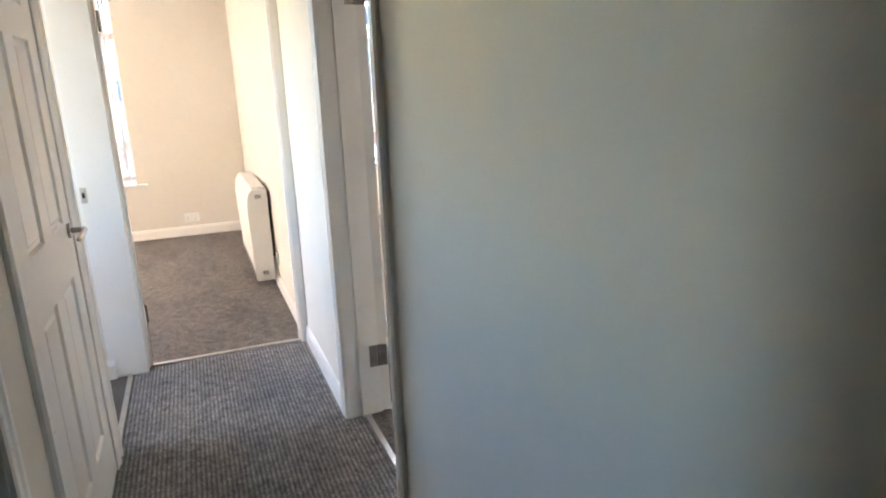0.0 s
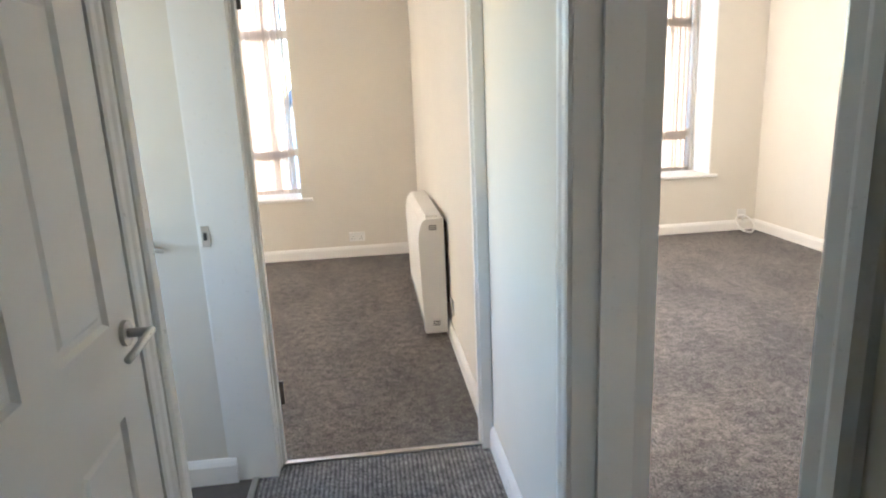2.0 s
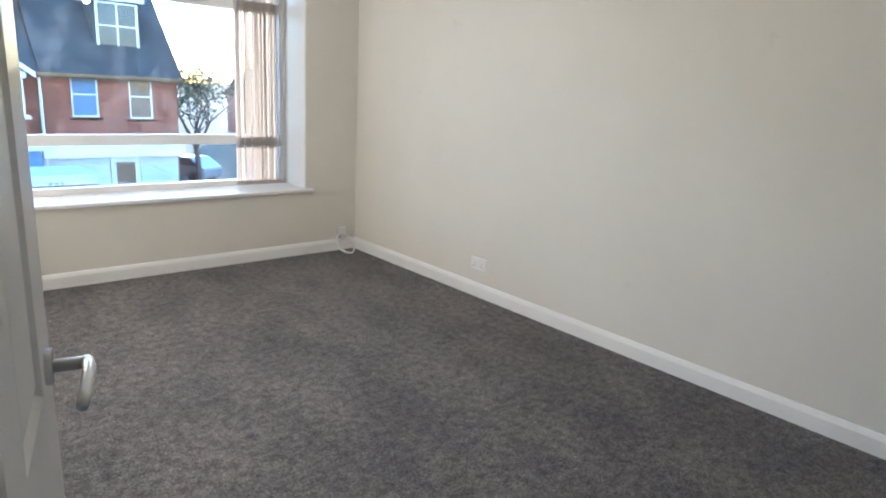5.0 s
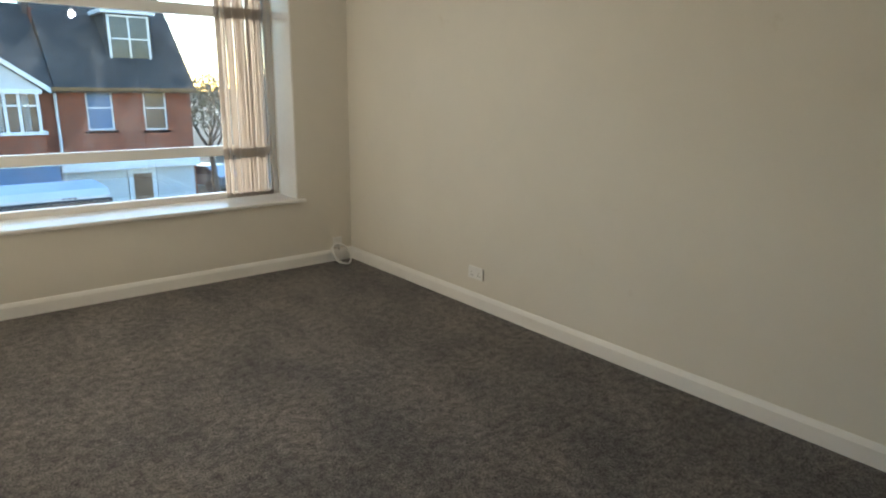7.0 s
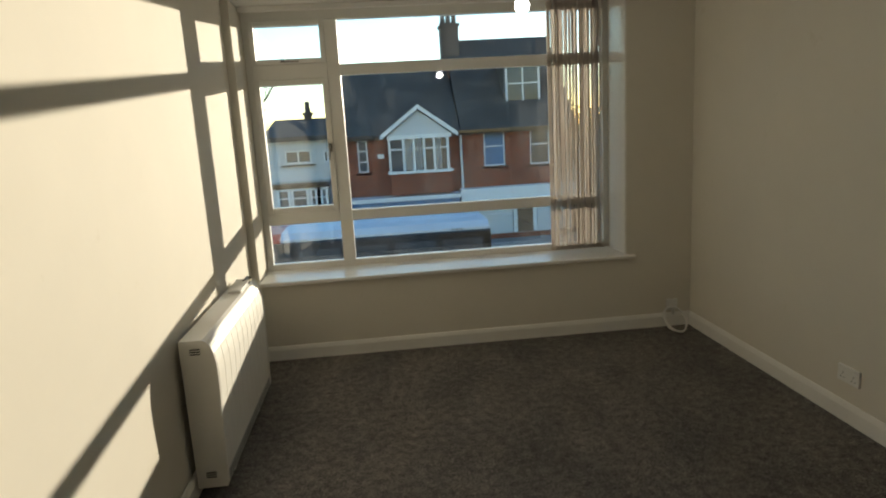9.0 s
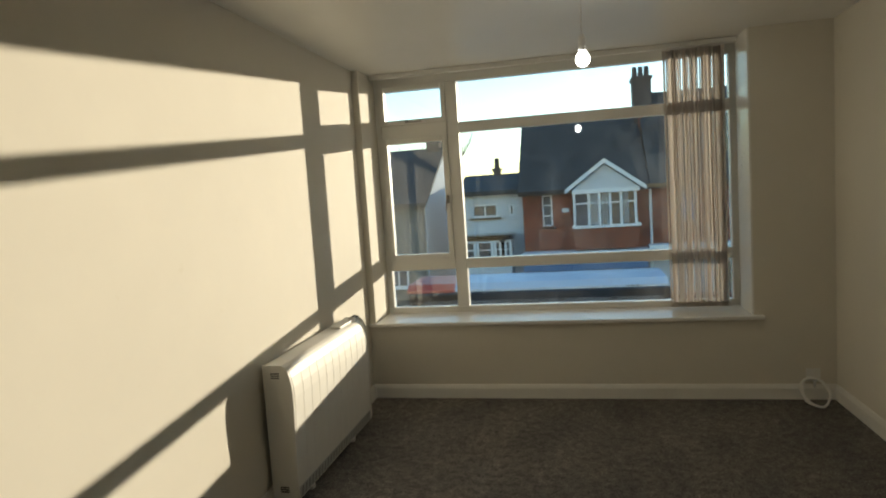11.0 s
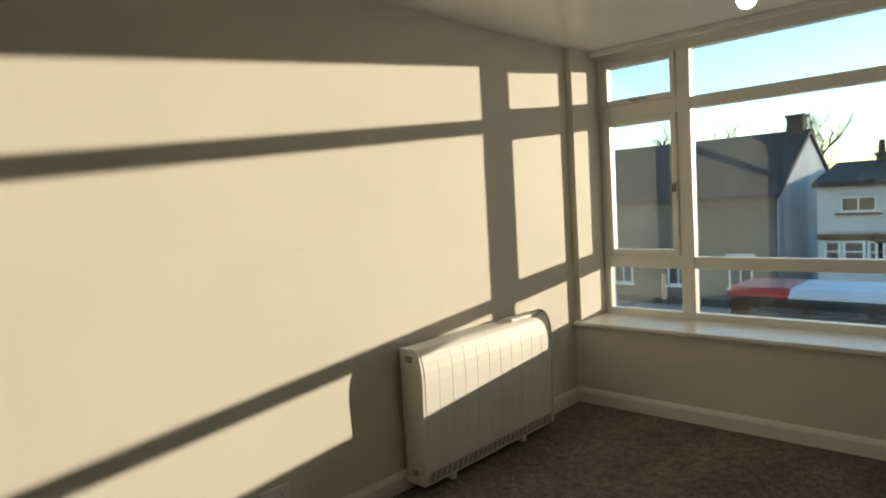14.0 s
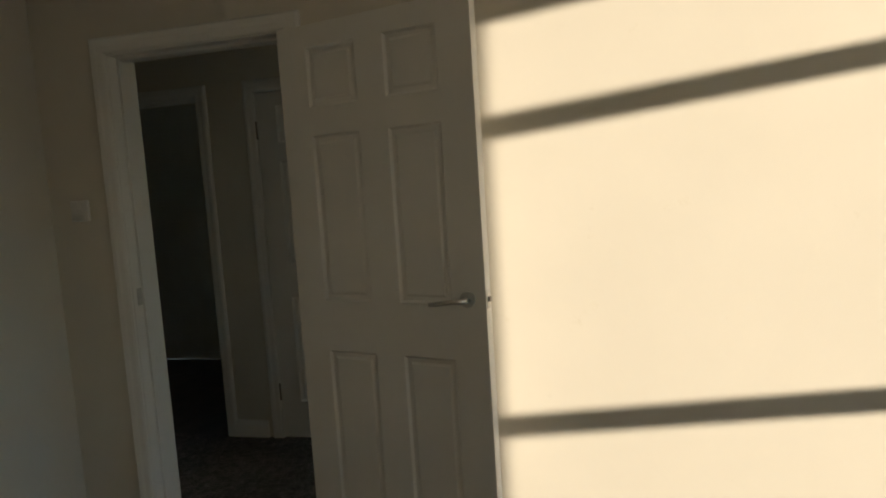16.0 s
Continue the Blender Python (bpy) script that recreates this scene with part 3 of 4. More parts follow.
def window(name, x0, x1, flip, label):
    """A white casement window; the narrow lights stand at x0, or at x1 when flipped."""
    e = thing(name, label, "window", kind="structure")
    y0, y1 = WIN_Y0, WIN_Y1

    def X(a, b):
        p, q = (x0 + a, x0 + b) if not flip else (x1 - a, x1 - b)
        return min(p, q), max(p, q)

    w = x1 - x0
    top, bot = W_T, W_B
    m0, m1 = (0.54, 0.632) if flip else (0.57, 0.662)
    bar(e, x0, x1, bot, 0.62, y0, y1)
    bar(e, x0, x1, 2.365, ZC, y0, y1)
    bar(e, *X(0, 0.045), 0.62, 2.365, y0, y1)
    bar(e, *X(w - 0.045, w), 0.62, 2.365, y0, y1)
    bar(e, *X(m0, m1), 0.62, 2.365, y0 - 0.004, y1)
    bar(e, *X(0.045, m0), 0.918, 1.006, y0, y1)
    bar(e, *X(0.045, m0), 1.965, 2.07, y0, y1)
    bar(e, *X(m1, w - 0.045), 0.92, 0.998, y0, y1)
    bar(e, *X(m1, w - 0.045), 1.977, 2.056, y0, y1)
    a, b = X(0.045, m0)
    pane(e, a, b, 0.62, 0.918, 0.4)
    big, wide = X(m1, w - 0.045), 0.4
    for z0, z1 in ((0.62, 0.92), (0.998, 1.977), (2.056, 2.365)):
        pane(e, *big, z0, z1, wide)
    s1 = sash(e, a, b, 1.006, 1.965, y0 - 0.016, y1 - 0.02, 0.042)
    s2 = sash(e, a, b, 2.07, 2.365, y0 - 0.016, y1 - 0.02, 0.036)
    hx = X(m0 - 0.024, m0 - 0.024)[0]
    h = part("casement_handle", box((hx - 0.012, y0 - 0.024, 1.44), (hx + 0.012, y0 - 0.015, 1.50), 0.003), M_HINGE, s1, "dull metal casement fastener")
    part("casement_lever", tube([(hx, y0 - 0.03, 1.48), (hx, y0 - 0.05, 1.475), (hx - 0.006, y0 - 0.055, 1.44), (hx - 0.012, y0 - 0.055, 1.38)], 0.006, 8), M_HINGE, s1)
    sx = (a + b) / 2
    part("stay", box((sx - 0.06, y0 - 0.03, 2.082), (sx + 0.07, y0 - 0.018, 2.09), 0.002), M_HINGE, s2, "dull metal casement stay")
    part("stay_peg", tube([(sx - 0.03, y0 - 0.02, 2.085), (sx - 0.05, y0 - 0.04, 2.1), (sx - 0.03, y0 - 0.05, 2.095)], 0.005, 8), M_HINGE, s2)
    return e


window("window_1", W_L, W_R, False, "wide white casement window of the living room with blinds drawn aside")
window("window_2", B_L, B_R, False, "wide white casement window of the bedroom")
for n, (a, b) in enumerate(((W_L, W_R), (B_L, B_R))):
    l = 0.002 if n == 0 else a - 0.06
    structure("window_sill_%d" % (n + 1), box((l, -0.04, 0.548), (b + (0.058 if n == 0 else 0.09), WIN_Y0, 0.575), 0.008), M_TRIM, "white gloss window sill board", "window sill")
    structure("trim_%d" % (n + 1), box((b - 0.012, 0.002, 0.575), (b + 0.022, 0.30, ZC - 0.002), 0.004), M_TRIM, "white painted side board of the window opening", "trim")


def blind(name, x0, x1, rail0, rail1, n, turn, label):
    """A vertical blind: a head rail and slats pushed to one side, each with a bottom weight."""
    e = thing(name, label, "window blind")
    y = 0.25
    e.location = (x0, y, 0)
    part("head_rail", box((rail0 - x0, -0.02, ZC - 0.035), (rail1 - x0, 0.02, ZC - 0.002), 0.004), M_PLASTIC, e)
    for i in range(n):
        u = (x1 - x0) * i / (n - 1)
        a = radians(turn + random.uniform(-16, 16))
        w, top = 0.044, ZC - 0.05
        bm = bmesh.new()
        cols = []
        for k in range(5):
            s = -w + 2 * w * k / 4
            bow = 0.008 * (1 - (s / w) ** 2)
            cx, cy = u + s * math.cos(a) - bow * math.sin(a), s * math.sin(a) + bow * math.cos(a)
            sway = random.uniform(-0.003, 0.003)
            cols.append([bm.verts.new((cx + sway * j, cy, z)) for j, z in enumerate((0.60, 1.2, 1.8, top))])
        for p, q in zip(cols, cols[1:]):
            for j in range(3):
                bm.faces.new((p[j], q[j], q[j + 1], p[j + 1]))
        bmesh.ops.solidify(bm, geom=bm.faces[:], thickness=0.0008)
        s = part("slat", bm, M_BLIND, e)
        part("weight", box((u - 0.006 - 0.03 * abs(math.cos(a)), -0.004 - 0.03 * math.sin(a), 0.598), (u + 0.006 + 0.03 * abs(math.cos(a)), 0.004, 0.628), 0.002), M_BLIND, s)
        part("hanger", box((u - 0.004, -0.004, top - 0.002), (u + 0.004, 0.004, ZC - 0.034)), M_PLASTIC, s)
    part("chain", tube([(0.0, -0.02, 0.66), (-0.012, -0.02, 1.5), (-0.008, -0.02, ZC - 0.04)], 0.002, 6), M_PLASTIC, e)
    return e


blind("vertical_blind", 2.215, 2.60, W_L + 0.01, W_R - 0.015, 26, 70, "beige fabric vertical blind stacked beside the window")
blind("vertical_blind", -1.74, -1.27, B_L + 0.01, B_R - 0.015, 18, 70, "pale fabric vertical blind stacked beside the bedroom window")


# ---- heaters ----


def heater(name, label, flex=True):
    """A wall-hung storage heater; local x out of the wall, y along it, z up; origin on the floor."""
    e = thing(name, label, "storage heater")
    L, prof = 1.15, [(0.025, 0.05), (0.150, 0.05), (0.158, 0.065), (0.172, 0.57), (0.170, 0.62), (0.163, 0.672), (0.150, 0.708), (0.138, 0.724), (0.122, 0.733), (0.025, 0.735)]
    bm = bmesh.new()
    prism_in(bm, [(x, 0.012, z) for x, z in prof], [(x, L - 0.012, z) for x, z in prof])
    part("body", bm, M_HEATER, e)
    for y0, y1 in ((0.0, 0.012), (L - 0.012, L)):
        bm = bmesh.new()
        grown = [(x + (0.004 if x > 0.1 else 0), z + (0.004 if z > 0.4 else -0.004)) for x, z in prof]
        prism_in(bm, [(x, y0, z) for x, z in grown], [(x, y1, z) for x, z in grown])
        end = part("end_panel", bm, M_HEATER, e)
        out = -0.002 if y0 == 0 else L
        for zc in (0.106, 0.685):
            for k in range(3):
                part("vent_slot", box((0.068, out, zc - 0.012 + k * 0.011), (0.112, out + 0.002, zc - 0.007 + k * 0.011)), M_DARK, end)
    face = ((0.160, 0.118), (0.1755, 0.57), (0.1735, 0.622), (0.1665, 0.672), (0.156, 0.700))
    sheet = [*face, (0.148, 0.700), (0.150, 0.118)]
    bm = bmesh.new()
    prism_in(bm, [(x, 0.022, z) for x, z in sheet], [(x, L - 0.022, z) for x, z in sheet])
    g = part("front_panel", bm, M_HEATER, e, "curved white front panel with fine pressed lines")
    for k in range(10):
        y = 0.022 + (L - 0.044) * (k + 1) / 11
        ring = [*[(x + 0.0009, z) for x, z in face], *[(x - 0.002, z) for x, z in reversed(face)]]
        bm = bmesh.new()
        prism_in(bm, [(x, y, z) for x, z in ring], [(x, y + 0.0022, z) for x, z in ring])
        part("rib", bm, M_HEATER, g)
    part("lower_grille", box((0.03, 0.03, 0.042), (0.149, L - 0.03, 0.05)), M_HEATER, e)
    b = part("grille_face", box((0.150, 0.02, 0.056), (0.1595, L - 0.02, 0.112)), M_GRILLE_PALE, e, "grey slotted outlet grille")
    for k in range(26):
        y = 0.035 + k * (L - 0.07) / 26
        bm = bmesh.new()
        prism_in(bm, [(0.1585, y, 0.062), (0.1585, y + 0.020, 0.062), (0.1585, y + 0.034, 0.104), (0.1585, y + 0.014, 0.104)], [(0.161, y, 0.062), (0.161, y + 0.020, 0.062), (0.161, y + 0.034, 0.104), (0.161, y + 0.014, 0.104)])
        part("grille_slot", bm, M_GRILLE, b)
    for y in (0.22, L - 0.3):
        part("foot", box((0.05, y, 0.0), (0.135, y + 0.035, 0.05), 0.004), M_HEATER, e)
    part("thermostat_cover", box((0.05, L - 0.34, 0.732), (0.125, L - 0.06, 0.748), 0.005), M_HEATER, e)
    if flex:
        part("cable", tube([(0.09, L - 0.10, 0.745), (0.10, L - 0.02, 0.752), (0.11, L + 0.022, 0.735), (0.12, L + 0.03, 0.66), (0.09, L + 0.028, 0.5), (0.03, L + 0.02, 0.3)], 0.008, 8), M_HINGE, e, "grey heater flex")
    part("wall_bracket", box((0.0, 0.1, 0.2), (0.025, L - 0.1, 0.7)), M_DARK, e)
    return e


h1 = heater("storage_heater", "white enamelled storage heater under the sunlit wall")
h1.matrix_world = pose(0.0, -1.71, 0.0)
h2 = heater("storage_heater", "white enamelled storage heater on the bedroom wall", False)
h2.matrix_world = pose(BED_R, -2.235 + 1.15, 0.0, 0, 0, 180)


def socket(name, m, label, double=True, kind_="socket"):
    e = thing(name, label, "wall socket")
    e.matrix_world = m
    w = 0.073 if double else 0.043
    part("plate", box((-w, 0.0, -0.043), (w, 0.012, 0.043), 0.004), M_PLASTIC, e)
    for c in ((-0.036, 0.036) if double else (0.0,)):
        part("rocker", box((c - 0.006, 0.012, 0.008), (c + 0.006, 0.016, 0.026), 0.0015), M_PLASTIC, e)
        if kind_ == "socket":
            for dx, dz in ((0, 0.004), (-0.011, -0.018), (0.011, -0.018)):
                part("pin_hole", box((c + dx - 0.003, 0.0115, dz - 0.004), (c + dx + 0.003, 0.0125, dz + 0.002)), M_DARK, e)
    return e


socket("wall_socket", pose(X_R, -1.642, 0.245, 0, 0, 90), "white double socket low on the wall")
socket("wall_socket", pose(-0.731, 0.0, 0.188, 0, 0, 180), "white double socket low under the bedroom window")
socket("wall_socket", pose(0.0, -2.46, 0.245, 0, 0, -90), "white double socket beside the heater")
socket("aerial_socket", pose(3.05, 0.0, 0.165, 0, 0, 180), "small white aerial socket in the corner", False, "aerial")
socket("heater_outlet", pose(BED_R, -2.328, 0.234, 0, 0, 90), "small white flex outlet beside the bedroom heater", False, "outlet")
tagged(socket("light_switch", pose(0.0, -5.42, 1.40, 0, 0, -90), "white single light switch beside the door", False, "switch"), category="light switch")

# coiled cable on the floor in the corner
bm = bmesh.new()
pts = [(3.05, -0.02, 0.15), (3.045, -0.04, 0.10)]
for k in range(31):
    a = 2 * math.pi * k / 20 + 1.2
    r = 0.082 + 0.003 * math.sin(k * 1.7)
    pts.append((3.02 + r * math.cos(a) + 0.0004 * k, -0.118 + 0.95 * r * math.sin(a) + 0.004 * math.sin(k * 0.9), 0.083 + 0.85 * r * math.sin(a)))
tube_in(bm, pts, 0.008, 6)
tagged(finish("aerial_cable", bm, M_PLASTIC, None, "", True), "coil of white aerial cable hanging from the socket", "cable")

# pendant lamp
lamp = thing("pendant_lamp", "bare white bulb on a plain ceiling pendant, lit", "pendant lamp")
lamp.location = (1.627, -1.466, -0.012)
part("ceiling_rose", cyl((0, 0, ZC + 0.012), (0, 0, ZC - 0.01), 0.038, 24, 0.03), M_PLASTIC, lamp, smooth=False)
part("flex", cyl((0, 0, ZC - 0.02), (0, 0, 2.20), 0.0035, 8), M_PLASTIC, lamp)
bm = cyl((0, 0, 2.205), (0, 0, 2.135), 0.013, 16, 0.019)
part("lampholder", bm, M_PLASTIC, lamp)
bm = bmesh.new()
bmesh.ops.create_uvsphere(bm, u_segments=20, v_segments=14, radius=0.032)
for v in bm.verts:
    if v.co.z > 0.012:
        v.co.x *= 1 - 0.35 * (v.co.z - 0.012) / 0.02
        v.co.y *= 1 - 0.35 * (v.co.z - 0.012) / 0.02
        v.co.z *= 1.25
    v.co.z += 2.098
part("bulb", bm, M_BULB, lamp, "glowing opal bulb", True)

# strike plates, hinge plates on jambs
structure("strike_plate_1", box((HALL_L - 0.088, -3.506, 0.933), (HALL_L - 0.060, -3.502, 1.008), 0.001), M_STEEL, "steel strike plate on the side door jamb", "strike plate")
structure("strike_hole_1", box((HALL_L - 0.081, -3.5075, 0.957), (HALL_L - 0.069, -3.505, 0.984)), M_DARK, "dark latch hole in the strike plate", "strike plate")
structure("strike_plate_2", box((-0.045, D_NEAR, 1.0), (-0.018, D_NEAR + 0.003, 1.07), 0.001), M_STEEL, "steel strike plate on the living room door jamb", "strike plate")
for n, z in enumerate((0.278, 1.788)):
    structure("hinge_plate_%d" % (n + 1), box((-1.004, Y_BED1 - 0.012, z - 0.05), (-0.981, Y_BED1 + 0.003, z + 0.05)), M_HINGE, "dull steel hinge on the bedroom door jamb", "hinge")
    structure("hinge_plate_%d" % (n + 3), box((-0.034, D_FAR - 0.003, z - 0.05), (0.0, D_FAR + 0.001, z + 0.05)), M_HINGE, "dull steel hinge on the living room door jamb", "hinge")

hook = thing("towel_hook", "chrome lever-shaped hook on the side room wall", "hook")
hook.location = (-1.365, -3.499, 0.95)
part("rose", cyl((0, 0, 0), (0, -0.01, 0), 0.024, 20), M_STEEL, hook)
part("arm", tube([(0, -0.01, 0), (0, -0.05, 0.0), (0.02, -0.056, 0.0), (0.05, -0.055, -0.008), (0.07, -0.052, -0.012)], 0.008, 10), M_STEEL, hook, smooth=True)

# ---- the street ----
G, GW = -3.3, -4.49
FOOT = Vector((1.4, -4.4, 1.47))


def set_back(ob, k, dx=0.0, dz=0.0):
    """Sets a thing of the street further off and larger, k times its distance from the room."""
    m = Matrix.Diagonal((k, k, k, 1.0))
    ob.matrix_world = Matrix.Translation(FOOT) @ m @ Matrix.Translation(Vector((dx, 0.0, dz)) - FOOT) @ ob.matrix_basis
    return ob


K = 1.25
structure("ground", box((-300, 0.5, GW - 0.4), (300, 600, GW)), M_GROUND, "level ground to the horizon", "ground")
structure("road", box((-120, 7.4, GW - 0.1), (120, 21.1, GW + 0.02)), M_ASPHALT, "dark asphalt street", "road")
structure("pavement_near", box((-120, 0.45, GW - 0.1), (120, 7.4, GW + 0.14), 0.01), M_PAVE, "grey paved near footway with a kerb", "pavement")
structure("pavement_far", box((-120, 21.1, GW - 0.1), (120, 27.4, GW + 0.14), 0.01), M_PAVE, "grey paved far footway with a kerb", "pavement")
HY = 21.0


def far_window(e, x0, x1, z0, z1, y, cols=1, rows=2, head=True, mat=None):
    w = part("window", box((x0, y - 0.02, z0), (x1, y + 0.03, z1)), mat or M_FARGLASS, e, "dark glazed window with white frame")
    t = 0.06
    for lo, hi in (((x0 - 0.02, z0 - 0.02), (x0 + t, z1)), ((x1 - t, z0 - 0.02), (x1 + 0.02, z1)), ((x0 + t, z1 - t), (x1 - t, z1)), ((x0 + t, z0 - 0.02), (x1 - t, z0 + t))):
        part("frame", box((lo[0], y - 0.06, lo[1]), (hi[0], y + 0.02, hi[1])), M_FRAME, w)
    for c in range(1, cols):
        cx = x0 + (x1 - x0) * c / cols
        part("mullion", box((cx - 0.03, y - 0.05, z0 + t), (cx + 0.03, y + 0.02, z1 - t)), M_FRAME, w)
    for r in range(1, rows):
        cz = z0 + (z1 - z0) * r / rows
        part("glazing_bar", box((x0 + t, y - 0.045, cz - 0.025), (x1 - t, y + 0.02, cz + 0.025)), M_FRAME, w)
    if head:
        part("lintel", box((x0 - 0.12, y - 0.07, z1), (x1 + 0.12, y + 0.02, z1 + 0.2)), M_FRAME, w)
        part("sill", box((x0 - 0.1, y - 0.12, z0 - 0.1), (x1 + 0.1, y + 0.02, z0 - 0.02)), M_FRAME, w)
    return w


def slope_roof(e, x0, x1, y_eave, z_eave, y_ridge, z_ridge, y_back, mat, hip0=0.0, hip1=0.0):
    bm = bmesh.new()
    t = 0.18
    a = [bm.verts.new(p) for p in ((x0, y_eave, z_eave), (x1, y_eave, z_eave), (x1 - hip1, y_ridge, z_ridge), (x0 + hip0, y_ridge, z_ridge), (x0, y_back, z_eave), (x1, y_back, z_eave))]
    b = [bm.verts.new((v.co.x, v.co.y, v.co.z - t)) for v in a]
    for f in ((0, 1, 2, 3), (3, 2, 5, 4), (0, 3, 4), (1, 5, 2)):
        bm.faces.new([a[i] for i in f])
        bm.faces.new([b[i] for i in f][::-1])
    for i, j in ((0, 1), (1, 5), (5, 4), (4, 0)):
        bm.faces.new((a[i], a[j], b[j], b[i]))
    return part("roof", bm, mat, e, "dark tiled pitched roof")


def chimney(e, x0, x1, y0, y1, z0, z1, pots, mat):
    c = part("chimney", box((x0, y0, z0), (x1, y1, z1)), mat, e, "brick chimney stack")
    part("cap", box((x0 - 0.06, y0 - 0.06, z1), (x1 + 0.06, y1 + 0.06, z1 + 0.12)), mat, c)
    for k in range(pots):
        x = x0 + (x1 - x0) * (k + 0.5) / pots
        part("chimney_pot", cyl((x, (y0 + y1) / 2, z1 + 0.12), (x, (y0 + y1) / 2, z1 + 0.6), 0.13, 10, 0.1), M_CHIM if mat is M_CHIM else M_POT, c)


# red-brick house with a gabled bay, a dormer and shops below
red = thing("red_brick_house", "red brick terraced house with white gabled bay above shops", "house")
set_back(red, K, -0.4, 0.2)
X0, X1 = -0.15, 9.3
wins = [(0.62, 1.02, -0.33, 0.93), (5.68, 6.55, -0.38, 1.2), (7.58, 8.4, -0.42, 1.2)]
part("wall", wall_mesh("x", X0, X1, HY, HY + 7.0, G - 0.4, 1.15, wins), M_BRICK, red, "red brick front")
for w in wins:
    far_window(red, *w, HY + 0.12, 1, 2 if w[0] > 1 else 3, mat=M_BLUE if 5 < w[0] < 6 else None)
slope_roof(red, X0 - 0.15, 4.72, HY - 0.3, 1.1, HY + 3.6, 4.1, HY + 7.3, M_ROOF)
slope_roof(red, 4.74, X1 + 0.15, HY - 0.3, 1.12, HY + 3.9, 5.05, HY + 7.3, M_ROOF)
part("party_gable", box((4.7, HY + 2.6, 1.0), (4.8, HY + 4.4, 3.9)), M_BRICK, red)
bay = part("bay", box((1.85, HY - 0.7, -1.25), (4.25, HY + 0.01, -0.38)), M_BRICK, red, "projecting brick bay under the gable")
part("bay_glass", box((1.92, HY - 0.62, -0.38), (4.18, HY + 0.01, 0.92)), M_FARGLASS, bay)
for x, w in ((2.46, 0.3), (2.9, 0.24), (3.7, 0.2)):
    part("curtain", box((x, HY - 0.64, -0.3), (x + w, HY - 0.622, 0.88), 0.006), M_BLIND, bay, "pale curtain behind the bay window")
part("bay_sill", box((1.78, HY - 0.8, -0.42), (4.32, HY, -0.32)), M_FRAME, bay)
for x in (1.88, 2.42, 2.82, 3.22, 3.62, 4.15):
    part("bay_mullion", box((x - 0.045, HY - 0.7, -0.32), (x + 0.045, HY - 0.6, 0.92)), M_FRAME, bay)
for z in (0.52,):
    part("bay_transom", box((1.88, HY - 0.69, z - 0.03), (4.18, HY - 0.6, z + 0.03)), M_FRAME, bay)
part("bay_head", box((1.8, HY - 0.78, 0.9), (4.3, HY, 1.06)), M_FRAME, bay)
bm = bmesh.new()
prism_in(bm, [(1.8, HY - 0.66, 1.05), (4.3, HY - 0.66, 1.05), (3.05, HY - 0.66, 1.98)], [(1.8, HY + 2.4, 1.05), (4.3, HY + 2.4, 1.05), (3.05, HY + 2.4, 1.98)])
part("gable", bm, M_RENDER, red, "white rendered gable over the bay")
for s in (-1, 1):
    bm = bmesh.new()
    xe = 3.05 + s * 1.5
    prism_in(bm, [(xe, HY - 0.85, 0.92), (3.05, HY - 0.85, 2.02), (3.05, HY - 0.85, 2.2), (xe, HY - 0.85, 1.1)], [(xe, HY - 0.7, 0.92), (3.05, HY - 0.7, 2.02), (3.05, HY - 0.7, 2.2), (xe, HY - 0.7, 1.1)])
    part("bargeboard", bm, M_FRAME, red)
    bm = bmesh.new()
    prism_in(bm, [(xe, HY - 0.72, 1.02), (3.05, HY - 0.72, 2.1), (3.05, HY - 0.72, 2.2), (xe, HY - 0.72, 1.1)], [(xe, HY + 2.5, 1.02), (3.05, HY + 2.5, 2.1), (3.05, HY + 2.5, 2.2), (xe, HY + 2.5, 1.1)])
    part("gable_roof", bm, M_ROOF, red)
chimney(red, 4.55, 5.3, HY + 3.1, HY + 4.1, 3.6, 5.55, 3, M_CHIM)
dorm = part("dormer", box((6.75, HY + 0.9, 1.9), (8.35, HY + 3.4, 3.75)), M_ROOF, red, "dormer window in the roof")
part("dormer_roof", box((6.6, HY + 0.7, 3.75), (8.5, HY + 3.6, 3.9)), M_FRAME, dorm)
far_window(red, 6.85, 8.25, 2.05, 3.7, HY + 0.88, 2, 2, False)
part("gutter", box((X0 - 0.1, HY - 0.38, 1.0), (1.55, HY - 0.22, 1.12)), M_BUS_DARK, red)
part("gutter", box((4.6, HY - 0.38, 1.0), (X1 + 0.1, HY - 0.22, 1.12)), M_BUS_DARK, red)
part("downpipe", tube([(4.75, HY - 0.06, 1.0), (4.75, HY - 0.06, G)], 0.05, 8), M_FRAME, red)
part("burglar_alarm", box((1.4, HY - 0.12, 0.2), (1.66, HY, 0.36)), M_FRAME, red)
sh = part("shopfront", box((X0, HY - 0.9, -2.0), (4.5, HY, -1.45)), M_BLUE, red, "blue shop fascia with pale cornice")
part("cornice", box((X0 - 0.05, HY - 1.0, -1.45), (4.55, HY, -1.3)), M_FRAME, sh)
part("shop_window", box((X0 + 0.2, HY - 0.05, G + 0.6), (3.0, HY - 0.012, -2.05)), M_FARGLASS, sh)
part("shop_door", box((3.2, HY - 0.06, G + 0.16), (4.1, HY - 0.012, -2.05)), M_FARGLASS, sh)
sh2 = part("shopfront", box((4.6, HY - 0.6, -1.75), (X1, HY, -1.2)), M_FRAME, red, "white shop fascia")
part("shop_panel", box((4.65, HY - 0.08, G + 0.14), (6.75, HY - 0.012, -1.78)), M_RENDER, sh2)
part("shop_panel", box((7.8, HY - 0.08, G + 0.14), (9.2, HY - 0.012, -1.78)), M_RENDER, sh2)
